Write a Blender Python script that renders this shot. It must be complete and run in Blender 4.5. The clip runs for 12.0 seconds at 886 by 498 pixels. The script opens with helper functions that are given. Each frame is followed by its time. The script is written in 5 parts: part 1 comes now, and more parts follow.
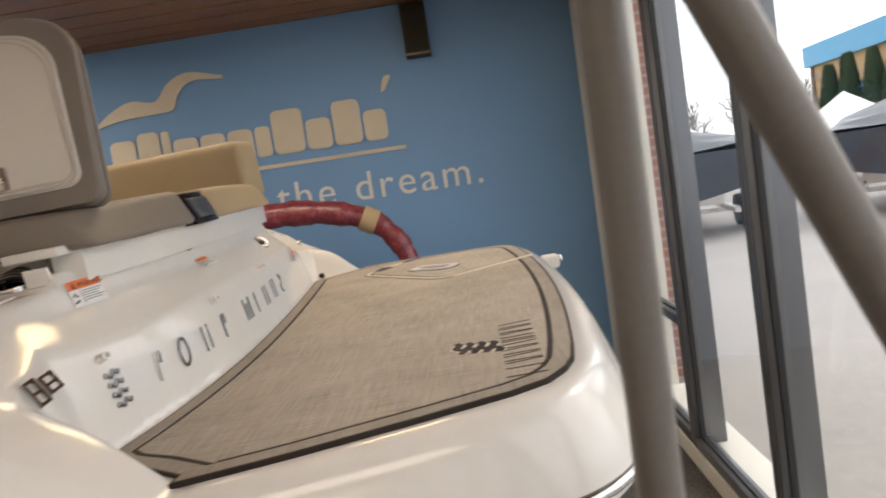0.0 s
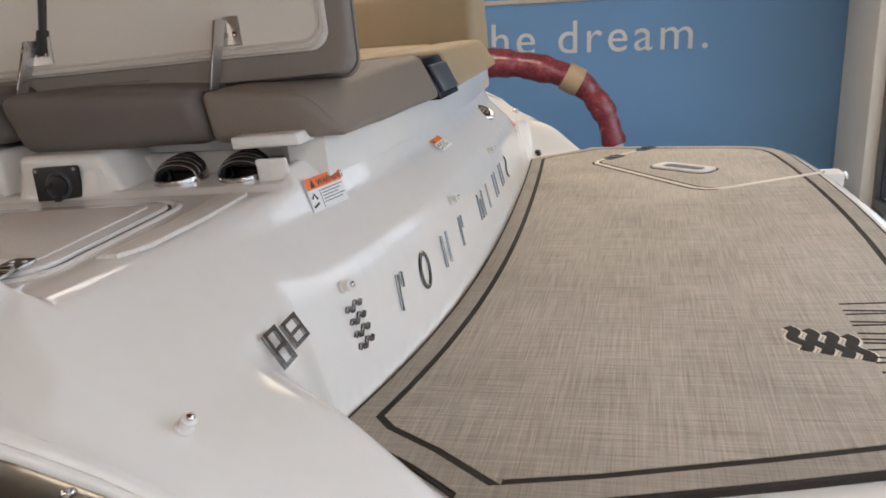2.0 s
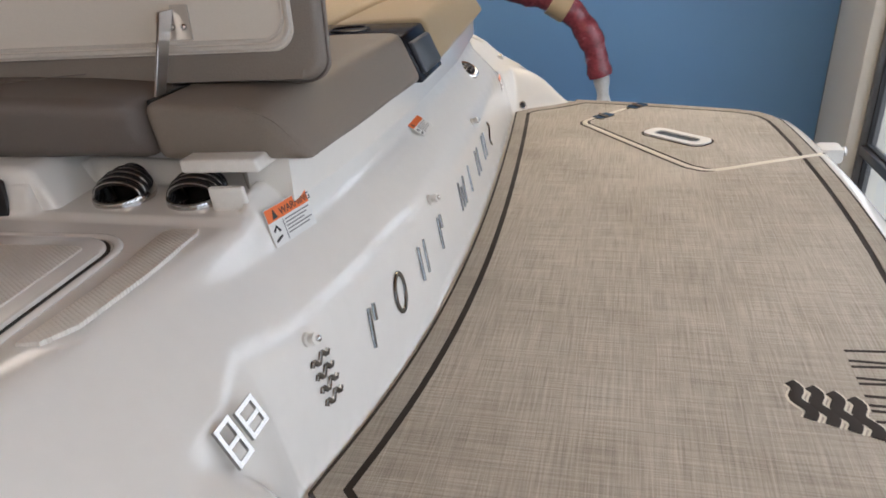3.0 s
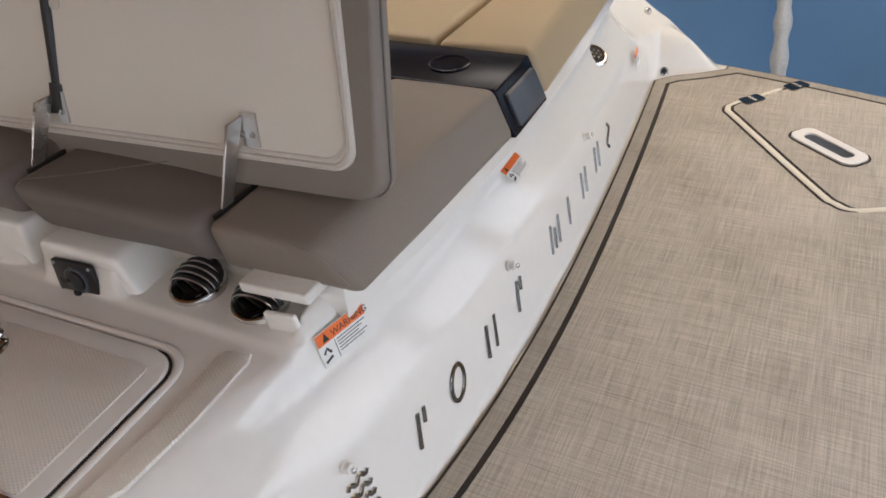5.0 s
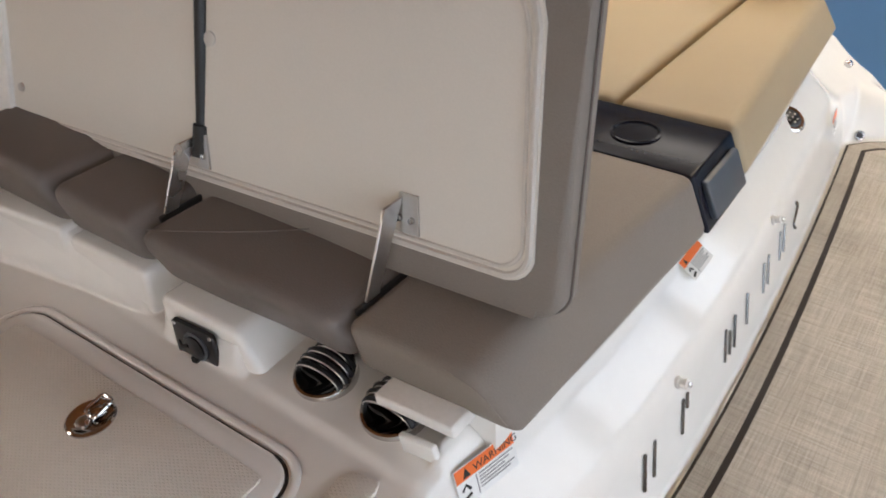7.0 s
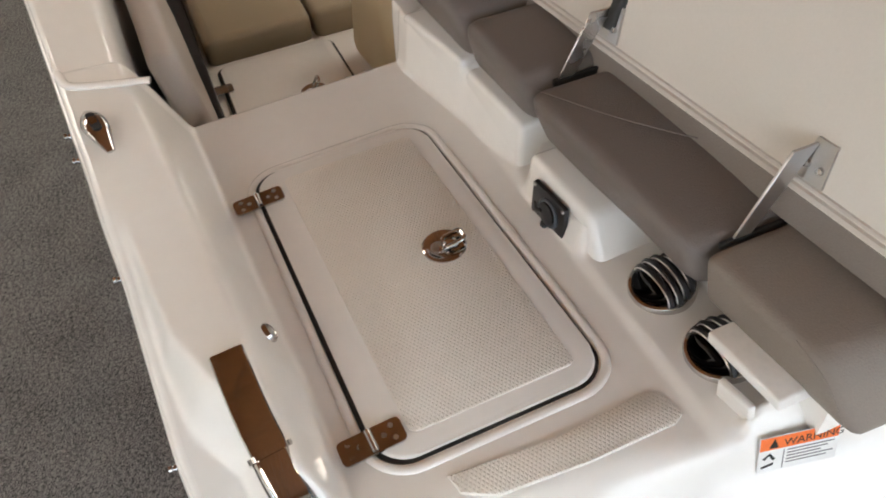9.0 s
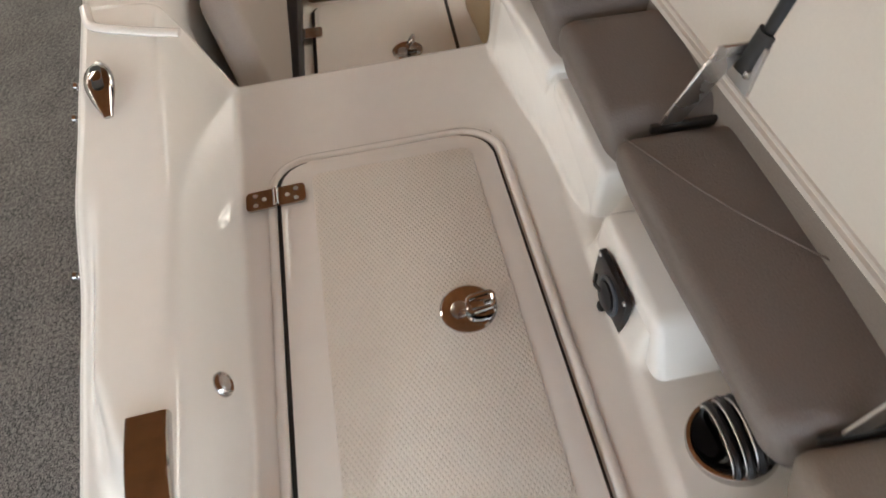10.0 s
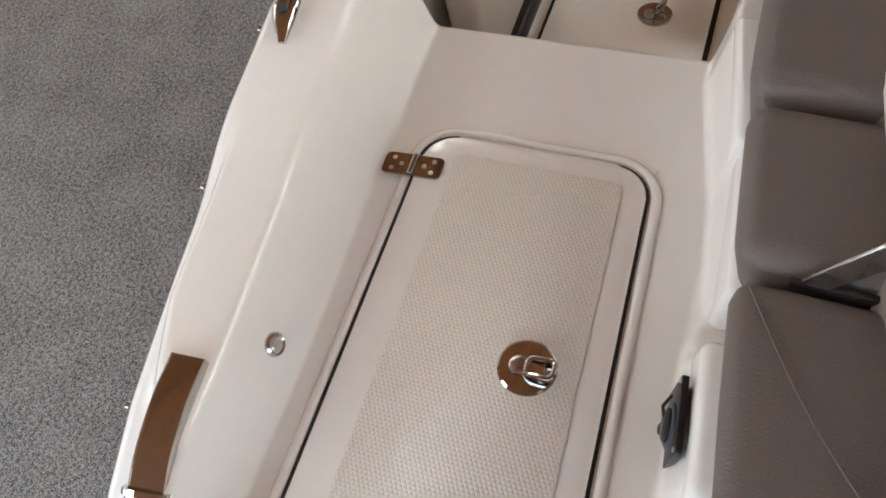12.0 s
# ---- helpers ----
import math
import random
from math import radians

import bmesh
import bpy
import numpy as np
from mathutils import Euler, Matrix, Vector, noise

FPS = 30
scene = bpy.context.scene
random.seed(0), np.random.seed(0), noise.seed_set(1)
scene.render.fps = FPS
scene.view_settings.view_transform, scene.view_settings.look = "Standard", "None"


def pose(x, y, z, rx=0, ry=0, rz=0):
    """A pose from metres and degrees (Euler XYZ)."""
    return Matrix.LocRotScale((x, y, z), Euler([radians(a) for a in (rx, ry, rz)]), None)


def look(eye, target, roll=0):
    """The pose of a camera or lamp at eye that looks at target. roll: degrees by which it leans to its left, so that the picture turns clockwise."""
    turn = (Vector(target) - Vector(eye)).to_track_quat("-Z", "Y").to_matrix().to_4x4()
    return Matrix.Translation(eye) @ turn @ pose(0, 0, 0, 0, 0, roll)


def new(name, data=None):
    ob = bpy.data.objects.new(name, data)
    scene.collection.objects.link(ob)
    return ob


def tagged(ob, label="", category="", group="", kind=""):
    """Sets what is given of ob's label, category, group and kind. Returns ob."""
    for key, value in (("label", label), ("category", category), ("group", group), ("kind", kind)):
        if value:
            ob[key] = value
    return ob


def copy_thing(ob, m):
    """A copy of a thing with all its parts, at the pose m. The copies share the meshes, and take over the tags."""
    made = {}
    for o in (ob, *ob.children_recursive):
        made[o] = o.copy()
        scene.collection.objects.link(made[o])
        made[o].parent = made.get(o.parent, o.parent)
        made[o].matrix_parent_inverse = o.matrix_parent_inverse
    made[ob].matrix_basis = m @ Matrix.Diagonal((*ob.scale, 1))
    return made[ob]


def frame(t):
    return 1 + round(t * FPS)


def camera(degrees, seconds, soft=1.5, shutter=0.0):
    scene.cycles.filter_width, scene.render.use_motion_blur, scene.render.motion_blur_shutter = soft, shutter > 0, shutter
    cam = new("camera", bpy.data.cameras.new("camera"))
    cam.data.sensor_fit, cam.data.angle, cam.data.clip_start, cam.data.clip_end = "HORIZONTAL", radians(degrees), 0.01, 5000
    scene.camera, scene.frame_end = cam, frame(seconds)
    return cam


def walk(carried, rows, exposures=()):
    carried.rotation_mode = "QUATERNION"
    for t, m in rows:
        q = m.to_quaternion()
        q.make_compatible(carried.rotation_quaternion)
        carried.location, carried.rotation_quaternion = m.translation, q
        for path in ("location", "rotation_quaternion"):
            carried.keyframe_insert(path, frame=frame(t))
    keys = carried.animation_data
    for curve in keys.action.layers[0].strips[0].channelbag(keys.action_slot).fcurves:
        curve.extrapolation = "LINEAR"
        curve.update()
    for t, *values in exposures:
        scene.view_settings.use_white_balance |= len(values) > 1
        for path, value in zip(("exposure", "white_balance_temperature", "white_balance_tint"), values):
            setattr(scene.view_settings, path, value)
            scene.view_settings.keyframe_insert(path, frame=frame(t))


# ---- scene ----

# ---------- camera ----------
# The boat sits slightly out of level in the showroom; BOAT carries its own axes into the room.
BOAT = pose(0, 2.2, 1.4, 2.1) @ pose(0, 0, 0, 0, -2.9) @ pose(0, -2.2, -1.1)
cam = camera(61.5, 12.0, soft=1.7, shutter=0.2)
PATH = [
    (0.0, (0.158, 0.076, 1.495), (0.050, 2.060, 1.266), -11.45),
    (0.5, (-0.066, 0.109, 1.503), (-0.418, 2.058, 1.225), -9.46),
    (1.0, (-0.103, 0.224, 1.501), (-0.627, 2.127, 1.175), -6.98),
    (1.5, (-0.090, 0.378, 1.598), (-0.662, 2.229, 1.100), -5.93),
    (2.0, (-0.147, 0.459, 1.621), (-0.687, 2.296, 1.043), -6.03),
    (2.5, (-0.194, 0.583, 1.724), (-0.617, 2.398, 0.998), -5.08),
    (3.0, (-0.191, 0.646, 1.774), (-0.658, 2.403, 0.940), -3.84),
    (3.5, (-0.103, 0.719, 1.920), (-0.687, 2.377, 0.966), -3.80),
    (5.5, (-0.133, 0.974, 2.114), (-0.944, 2.369, 0.932), -5.39),
    (6.0, (-0.175, 1.017, 2.118), (-0.951, 2.432, 0.937), -4.52),
    (6.5, (-0.272, 1.022, 2.135), (-1.102, 2.409, 0.957), -2.48),
    (6.7, (-0.301, 1.043, 2.130), (-1.206, 2.384, 0.954), -2.48),
    (8.3, (-0.336, 1.143, 2.241), (-1.676, 1.948, 0.994), -5.91),
    (8.5, (-0.354, 1.099, 2.220), (-1.709, 1.782, 0.918), -5.77),
    (9.0, (-0.395, 1.066, 2.190), (-1.716, 1.506, 0.754), -6.20),
    (9.5, (-0.455, 1.133, 2.160), (-1.759, 1.424, 0.672), -6.76),
    (10.0, (-0.621, 1.260, 2.118), (-1.903, 1.333, 0.585), -6.38),
    (10.5, (-0.770, 1.353, 2.146), (-1.916, 1.188, 0.515), -5.90),
    (11.0, (-0.818, 1.412, 2.161), (-1.865, 1.030, 0.501), -8.79),
    (11.5, (-0.816, 1.434, 2.170), (-1.775, 0.918, 0.493), -10.93),
    (12.0, (-0.811, 1.408, 2.178), (-1.750, 0.884, 0.492), -11.42),
]
walk(cam, [(t, BOAT @ look(eye, target, roll)) for t, eye, target, roll in PATH],
     [(0.0, -0.27, 6700, 14), (1.0, -0.13, 6200, 14), (2.0, -0.17, 5900, 13), (3.5, -0.18, 5850, 13), (6.0, -0.1, 5850, 14), (8.5, 0.53, 5700, 9), (9.5, 0.52, 6050, 9), (10.5, 0.77, 5600, 8), (12.0, 0.85, 5500, 8)])

# ---------- light ----------
world = bpy.data.worlds.new("overcast")
scene.world = world
world.use_nodes = True
wn = world.node_tree
sky = wn.nodes.new("ShaderNodeTexSky")
sky.sky_type, sky.sun_disc = "NISHITA", False
sky.sun_elevation, sky.sun_rotation, sky.dust_density, sky.air_density = radians(38), radians(70), 4.0, 1.2
bg = wn.nodes["Background"]
mixw = wn.nodes.new("ShaderNodeMix")
mixw.data_type = "RGBA"
mixw.inputs[0].default_value = 0.85
mixw.inputs[7].default_value = (9.0, 9.1, 9.3, 1)
wn.links.new(sky.outputs[0], mixw.inputs[6])
wn.links.new(mixw.outputs[2], bg.inputs[0])
bg.inputs[1].default_value = 0.31
sun_data = bpy.data.lights.new("sun", "SUN")
sun_data.energy, sun_data.angle, sun_data.color = 0.8, radians(15), (1, 0.96, 0.9)
sun = new("sun", sun_data)
sun.matrix_world = look((20, 12, 20), (0, 2, 0))


# ---------- materials ----------


def mat(name, color, rough=0.5, metal=0.0, vary=0.06, scale=6.0, fine=120.0, bump=0.0, coat=0.0, spec=0.5):
    m = bpy.data.materials.new(name)
    m.use_nodes = True
    nt = m.node_tree
    b = nt.nodes["Principled BSDF"]
    tc = nt.nodes.new("ShaderNodeTexCoord")
    n1 = nt.nodes.new("ShaderNodeTexNoise")
    n1.inputs["Scale"].default_value, n1.inputs["Detail"].default_value = scale, 5
    n2 = nt.nodes.new("ShaderNodeTexNoise")
    n2.inputs["Scale"].default_value, n2.inputs["Detail"].default_value = fine, 3
    add = nt.nodes.new("ShaderNodeMath")
    add.operation = "ADD"
    ramp = nt.nodes.new("ShaderNodeMapRange")
    ramp.inputs[1].default_value, ramp.inputs[2].default_value = 0.6, 1.4
    ramp.inputs[3].default_value, ramp.inputs[4].default_value = 1 - vary, 1 + vary
    mul = nt.nodes.new("ShaderNodeVectorMath")
    mul.operation = "SCALE"
    mul.inputs[0].default_value = color
    for n in (n1, n2):
        nt.links.new(tc.outputs["Object"], n.inputs["Vector"])
    nt.links.new(n1.outputs[0], add.inputs[0])
    nt.links.new(n2.outputs[0], add.inputs[1])
    nt.links.new(add.outputs[0], ramp.inputs[0])
    nt.links.new(ramp.outputs[0], mul.inputs["Scale"])
    nt.links.new(mul.outputs[0], b.inputs["Base Color"])
    rr = nt.nodes.new("ShaderNodeMapRange")
    rr.inputs[3].default_value, rr.inputs[4].default_value = rough * 0.8, min(1, rough * 1.25)
    nt.links.new(n1.outputs[0], rr.inputs[0])
    nt.links.new(rr.outputs[0], b.inputs["Roughness"])
    b.inputs["Metallic"].default_value = metal
    b.inputs["Coat Weight"].default_value = coat
    b.inputs["Coat Roughness"].default_value = 0.04
    b.inputs["Specular IOR Level"].default_value = spec
    if bump:
        bp = nt.nodes.new("ShaderNodeBump")
        bp.inputs["Strength"].default_value, bp.inputs["Distance"].default_value = bump, 0.002
        nt.links.new(n2.outputs[0], bp.inputs["Height"])
        nt.links.new(bp.outputs[0], b.inputs["Normal"])
    return m


def glow(name, color, strength):
    m = bpy.data.materials.new(name)
    m.use_nodes = True
    b = m.node_tree.nodes["Principled BSDF"]
    b.inputs["Base Color"].default_value = (*color, 1)
    b.inputs["Emission Color"].default_value = (*color, 1)
    b.inputs["Emission Strength"].default_value = strength
    return m


def glass(name, tint=(0.84, 0.88, 0.89)):
    m = bpy.data.materials.new(name)
    m.use_nodes = True
    b = m.node_tree.nodes["Principled BSDF"]
    b.inputs["Base Color"].default_value = (*tint, 1)
    b.inputs["Transmission Weight"].default_value = 1
    b.inputs["Roughness"].default_value = 0.0
    b.inputs["IOR"].default_value = 1.12
    return m


def weave(m, sx, sy, dark, light):
    """Brushed linen streaks in two directions over a material's base colour."""
    nt = m.node_tree
    b = nt.nodes["Principled BSDF"]
    tc = nt.nodes.new("ShaderNodeTexCoord")
    outs = []
    for sc in ((sx, sy, 1), (sy, sx, 1), (sx * 0.35, sy * 0.6, 1), (sy * 0.6, sx * 0.35, 1)):
        mp = nt.nodes.new("ShaderNodeMapping")
        mp.inputs["Scale"].default_value = sc
        nz = nt.nodes.new("ShaderNodeTexNoise")
        nz.inputs["Scale"].default_value, nz.inputs["Detail"].default_value = 1, 4
        nt.links.new(tc.outputs["Object"], mp.inputs[0])
        nt.links.new(mp.outputs[0], nz.inputs["Vector"])
        outs.append(nz.outputs[0])
    total = outs[0]
    for o in outs[1:]:
        a = nt.nodes.new("ShaderNodeMath")
        a.operation = "ADD"
        nt.links.new(total, a.inputs[0])
        nt.links.new(o, a.inputs[1])
        total = a.outputs[0]
    cloud = nt.nodes.new("ShaderNodeTexNoise")
    cloud.inputs["Scale"].default_value, cloud.inputs["Detail"].default_value = 5, 3
    nt.links.new(tc.outputs["Object"], cloud.inputs["Vector"])
    a = nt.nodes.new("ShaderNodeMath")
    a.operation = "MULTIPLY_ADD"
    a.inputs[1].default_value = 0.7
    nt.links.new(cloud.outputs[0], a.inputs[0])
    nt.links.new(total, a.inputs[2])
    mr = nt.nodes.new("ShaderNodeMapRange")
    mr.inputs[1].default_value, mr.inputs[2].default_value = 1.85, 2.75
    nt.links.new(a.outputs[0], mr.inputs[0])
    mix = nt.nodes.new("ShaderNodeMix")
    mix.data_type = "RGBA"
    mix.inputs[6].default_value, mix.inputs[7].default_value = (*dark, 1), (*light, 1)
    nt.links.new(mr.outputs[0], mix.inputs[0])
    nt.links.new(mix.outputs[2], b.inputs["Base Color"])
    bp = nt.nodes.new("ShaderNodeBump")
    bp.inputs["Strength"].default_value, bp.inputs["Distance"].default_value = 0.25, 0.001
    nt.links.new(total, bp.inputs["Height"])
    nt.links.new(bp.outputs[0], b.inputs["Normal"])
    return m


def speckle(m, dark, light):
    """Short mixed pile: light and dark tufts over broad worn patches."""
    nt = m.node_tree
    tc = nt.nodes.new("ShaderNodeTexCoord")
    total = None
    for scale, detail, share in ((190, 2, 1.0), (70, 3, 0.55), (5.0, 4, 0.16)):
        nz = nt.nodes.new("ShaderNodeTexNoise")
        nz.inputs["Scale"].default_value, nz.inputs["Detail"].default_value = scale, detail
        nt.links.new(tc.outputs["Object"], nz.inputs["Vector"])
        a = nt.nodes.new("ShaderNodeMath")
        a.operation = "MULTIPLY_ADD"
        a.inputs[1].default_value = share
        a.inputs[2].default_value = 0.0
        nt.links.new(nz.outputs[0], a.inputs[0])
        if total:
            nt.links.new(total, a.inputs[2])
        total = a.outputs[0]
    mr = nt.nodes.new("ShaderNodeMapRange")
    mr.inputs[1].default_value, mr.inputs[2].default_value = 0.71, 1.0
    nt.links.new(total, mr.inputs[0])
    mix = nt.nodes.new("ShaderNodeMix")
    mix.data_type = "RGBA"
    mix.inputs[6].default_value, mix.inputs[7].default_value = (*dark, 1), (*light, 1)
    nt.links.new(mr.outputs[0], mix.inputs[0])
    nt.links.new(mix.outputs[2], nt.nodes["Principled BSDF"].inputs["Base Color"])
    return m


def dimples(m, pitch, depth):
    """A pressed diamond grid of small pyramids for non-skid gelcoat."""
    nt = m.node_tree
    b = nt.nodes["Principled BSDF"]
    tc = nt.nodes.new("ShaderNodeTexCoord")
    sep = nt.nodes.new("ShaderNodeSeparateXYZ")
    nt.links.new(tc.outputs["Object"], sep.inputs[0])
    tri = []
    for sy in (0.6, -0.6):
        s = nt.nodes.new("ShaderNodeMath")
        s.operation = "MULTIPLY_ADD"
        s.inputs[1].default_value = sy
        nt.links.new(sep.outputs[0], s.inputs[0])
        nt.links.new(sep.outputs[1], s.inputs[2])
        p = nt.nodes.new("ShaderNodeMath")
        p.operation = "PINGPONG"
        p.inputs[1].default_value = pitch / 2
        nt.links.new(s.outputs[0], p.inputs[0])
        tri.append(p.outputs[0])
    mn = nt.nodes.new("ShaderNodeMath")
    mn.operation = "MINIMUM"
    nt.links.new(tri[0], mn.inputs[0])
    nt.links.new(tri[1], mn.inputs[1])
    bp = nt.nodes.new("ShaderNodeBump")
    bp.inputs["Strength"].default_value, bp.inputs["Distance"].default_value = 1.0, depth
    sc = nt.nodes.new("ShaderNodeMath")
    sc.operation = "MULTIPLY"
    sc.inputs[1].default_value = 2 / pitch
    nt.links.new(mn.outputs[0], sc.inputs[0])
    nt.links.new(sc.outputs[0], bp.inputs["Height"])
    nt.links.new(bp.outputs[0], b.inputs["Normal"])
    return m


GEL = mat("gelcoat_white", (0.83, 0.81, 0.77), 0.12, vary=0.02, scale=3, fine=40, coat=0.3)
NONSKID = dimples(mat("gelcoat_nonskid", (0.79, 0.755, 0.69), 0.40, vary=0.03), 0.0056, 0.0010)
VINYL = mat("vinyl_grey", (0.235, 0.205, 0.18), 0.5, vary=0.07, scale=5, fine=420, bump=0.35, spec=0.35)
VINYL_DK = mat("vinyl_taupe", (0.165, 0.142, 0.127), 0.5, vary=0.07, scale=5, fine=420, bump=0.35, spec=0.35)
# same vinyl as the taupe above, lightened for warm lamp light on the aft cushion
VINYL_DK_LIT = mat("vinyl_taupe_lit", (0.225, 0.192, 0.162), 0.5, vary=0.07, scale=5, fine=420, bump=0.35, spec=0.35)
# grey vinyl lightened in colour where the lamps don't reach the side bolster
VINYL_LIT = mat("vinyl_grey_lit", (0.40, 0.355, 0.31), 0.5, vary=0.06, scale=5, fine=420, bump=0.35, spec=0.35)
# tan vinyl with the cockpit well's shade put into its colour
VINYL_TAN_SHADED = mat("vinyl_tan_shaded", (0.25, 0.20, 0.13), 0.5, vary=0.06, scale=5, fine=420, bump=0.35, spec=0.35)
VINYL_TAN = mat("vinyl_tan", (0.40, 0.32, 0.20), 0.5, vary=0.06, scale=5, fine=420, bump=0.35, spec=0.35)
LINER = mat("lid_liner_white", (0.70, 0.65, 0.58), 0.42, vary=0.03, scale=4, fine=300, bump=0.1)
PIPING = mat("vinyl_piping", (0.62, 0.58, 0.53), 0.5)
FOAM = weave(mat("foam_decking", (0.4, 0.35, 0.28), 0.75), 900, 12, (0.25, 0.218, 0.178), (0.55, 0.50, 0.425))
FOAM_EDGE = weave(mat("foam_border", (0.33, 0.28, 0.22), 0.75), 900, 12, (0.235, 0.207, 0.17), (0.45, 0.405, 0.345))
BLACKFOAM = mat("foam_black", (0.025, 0.018, 0.014), 0.8)
CREAM = mat("foam_cream", (0.72, 0.68, 0.58), 0.5)
CHROME = mat("chrome", (0.56, 0.545, 0.53), 0.07, 1.0, vary=0.02)
STEEL = mat("brushed_steel", (0.55, 0.53, 0.51), 0.28, 1.0, vary=0.05)
DARKCHROME = mat("letter_chrome", (0.24, 0.24, 0.24), 0.16, 1.0, vary=0.04)
BADGE = mat("badge_chrome", (0.34, 0.335, 0.33), 0.14, 1.0, vary=0.04)
RED = mat("gelcoat_red", (0.34, 0.0, 0.006), 0.25, vary=0.03)
RAIL = mat("rub_rail_steel", (0.40, 0.36, 0.30), 0.3, 1.0, vary=0.05)
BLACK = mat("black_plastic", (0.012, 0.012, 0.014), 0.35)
NAVY = mat("console_black_gloss", (0.007, 0.008, 0.014), 0.22, vary=0.1, spec=0.12)
GREYPLASTIC = mat("grey_plastic", (0.06, 0.07, 0.085), 0.35)
RUBBER = mat("rubber", (0.02, 0.02, 0.02), 0.6)
WHITEPL = mat("white_plastic", (0.8, 0.78, 0.74), 0.3)
ORANGE = mat("label_orange", (0.85, 0.18, 0.03), 0.5)
PAPER = mat("label_paper", (0.82, 0.82, 0.80), 0.45)
INK = mat("label_ink", (0.02, 0.02, 0.02), 0.5)
BLUE = mat("paint_blue", (0.21, 0.42, 0.74), 0.55, vary=0.05, scale=1.2, fine=260, bump=0.12)
LETTER = mat("letter_cream", (0.78, 0.72, 0.60), 0.5)
BEIGE = mat("paint_beige", (0.82, 0.78, 0.69), 0.55, vary=0.05, scale=2, fine=200, bump=0.1)
TRIMBROWN = mat("trim_brown", (0.20, 0.165, 0.135), 0.5)
WOOD = mat("ceiling_wood", (0.38, 0.155, 0.052), 0.4, vary=0.25, scale=4, fine=60)
ALU = mat("window_aluminium", (0.17, 0.17, 0.175), 0.35, 0.6, vary=0.05)
GASKET = mat("gasket", (0.02, 0.02, 0.022), 0.5)
POST = mat("painted_steel_grey", (0.17, 0.16, 0.15), 0.4, vary=0.08)
CARPET = speckle(mat("carpet", (0.13, 0.125, 0.12), 0.95, fine=420, bump=0.7, spec=0.1), (0.03, 0.029, 0.029), (0.205, 0.194, 0.18))
BRICK = mat("brick", (0.36, 0.17, 0.12), 0.85, vary=0.2, scale=8, fine=90, bump=0.4)
MORTAR = mat("mortar", (0.45, 0.42, 0.38), 0.9)
PAVE = mat("pavement", (0.36, 0.335, 0.31), 0.85, vary=0.16, scale=0.8, fine=14, bump=0.3)
GLASS = glass("window_glass")
WRAPRED = mat("red_wrap", (0.27, 0.055, 0.07), 0.25, vary=0.45, scale=14, fine=45, bump=1.0, coat=0.5)
WRAPWHITE = mat("white_wrap", (0.72, 0.72, 0.70), 0.3, vary=0.15, scale=18, fine=60, bump=0.6)
TAPE = mat("tan_tape", (0.55, 0.42, 0.25), 0.45)
LAMPYELLOW = glow("lamp_yellow", (1.0, 0.74, 0.36), 15.0)
LAMPWARM = glow("lamp_warm", (1.0, 0.87, 0.70), 5.2)

# ---------- mesh helpers ----------


def thing(name, label, category, m=None, group="", kind=""):
    ob = new(name)
    ob.empty_display_size = 0.1
    if m is not None:
        ob.matrix_world = m
    return tagged(ob, label, category, group, kind)


def part(name, bm, material, parent=None, label="", smooth=True):
    me = bpy.data.meshes.new(name)
    if isinstance(bm, tuple):
        me.from_pydata(*bm)
    else:
        bmesh.ops.recalc_face_normals(bm, faces=bm.faces)
        bm.to_mesh(me)
        bm.free()
    me.materials.append(material)
    if smooth:
        me.shade_smooth()
        me.set_sharp_from_angle(angle=radians(40))
    ob = new(name, me)
    if parent is not None:
        ob.parent = parent
    if label:
        tagged(ob, label)
    return ob


def solid(name, bm, material, label, category, m=None, group="", kind="", smooth=True):
    ob = part(name, bm, material, None, "", smooth)
    if m is not None:
        ob.matrix_world = m
    return tagged(ob, label, category, group, kind)


def hexa(c, r=0.0, seg=3):
    """Box from 8 corners: bottom loop then top loop."""
    bm = bmesh.new()
    v = [bm.verts.new(p) for p in c]
    for f in ((3, 2, 1, 0), (4, 5, 6, 7), (0, 1, 5, 4), (1, 2, 6, 5), (2, 3, 7, 6), (3, 0, 4, 7)):
        bm.faces.new([v[i] for i in f])
    if r:
        bmesh.ops.bevel(bm, geom=bm.edges[:], offset=r, segments=seg, profile=0.5, affect="EDGES", clamp_overlap=True)
    return bm


def box(x0, x1, y0, y1, z0, z1, r=0.0, seg=2):
    return hexa([(x0, y0, z0), (x1, y0, z0), (x1, y1, z0), (x0, y1, z0), (x0, y0, z1), (x1, y0, z1), (x1, y1, z1), (x0, y1, z1)], r, seg)


def slab(poly, z0, z1, r=0.0, seg=2):
    bm = bmesh.new()
    lo = [bm.verts.new((*p, z0)) for p in poly]
    hi = [bm.verts.new((*p, z1)) for p in poly]
    n = len(poly)
    bm.faces.new(lo[::-1])
    top = bm.faces.new(hi)
    for i in range(n):
        bm.faces.new((lo[i], lo[(i + 1) % n], hi[(i + 1) % n], hi[i]))
    if r:
        bmesh.ops.bevel(bm, geom=list(top.edges), offset=r, segments=seg, profile=0.5, affect="EDGES", clamp_overlap=True)
    return bm


def ringslab(a, b, z0, z1):
    bm = bmesh.new()
    rows = [[bm.verts.new((*p, z)) for p in q] for q, z in ((a, z0), (a, z1), (b, z1), (b, z0))]
    n = len(a)
    for k in range(4):
        r0, r1 = rows[k], rows[(k + 1) % 4]
        for i in range(n):
            bm.faces.new((r0[i], r0[(i + 1) % n], r1[(i + 1) % n], r1[i]))
    return bm


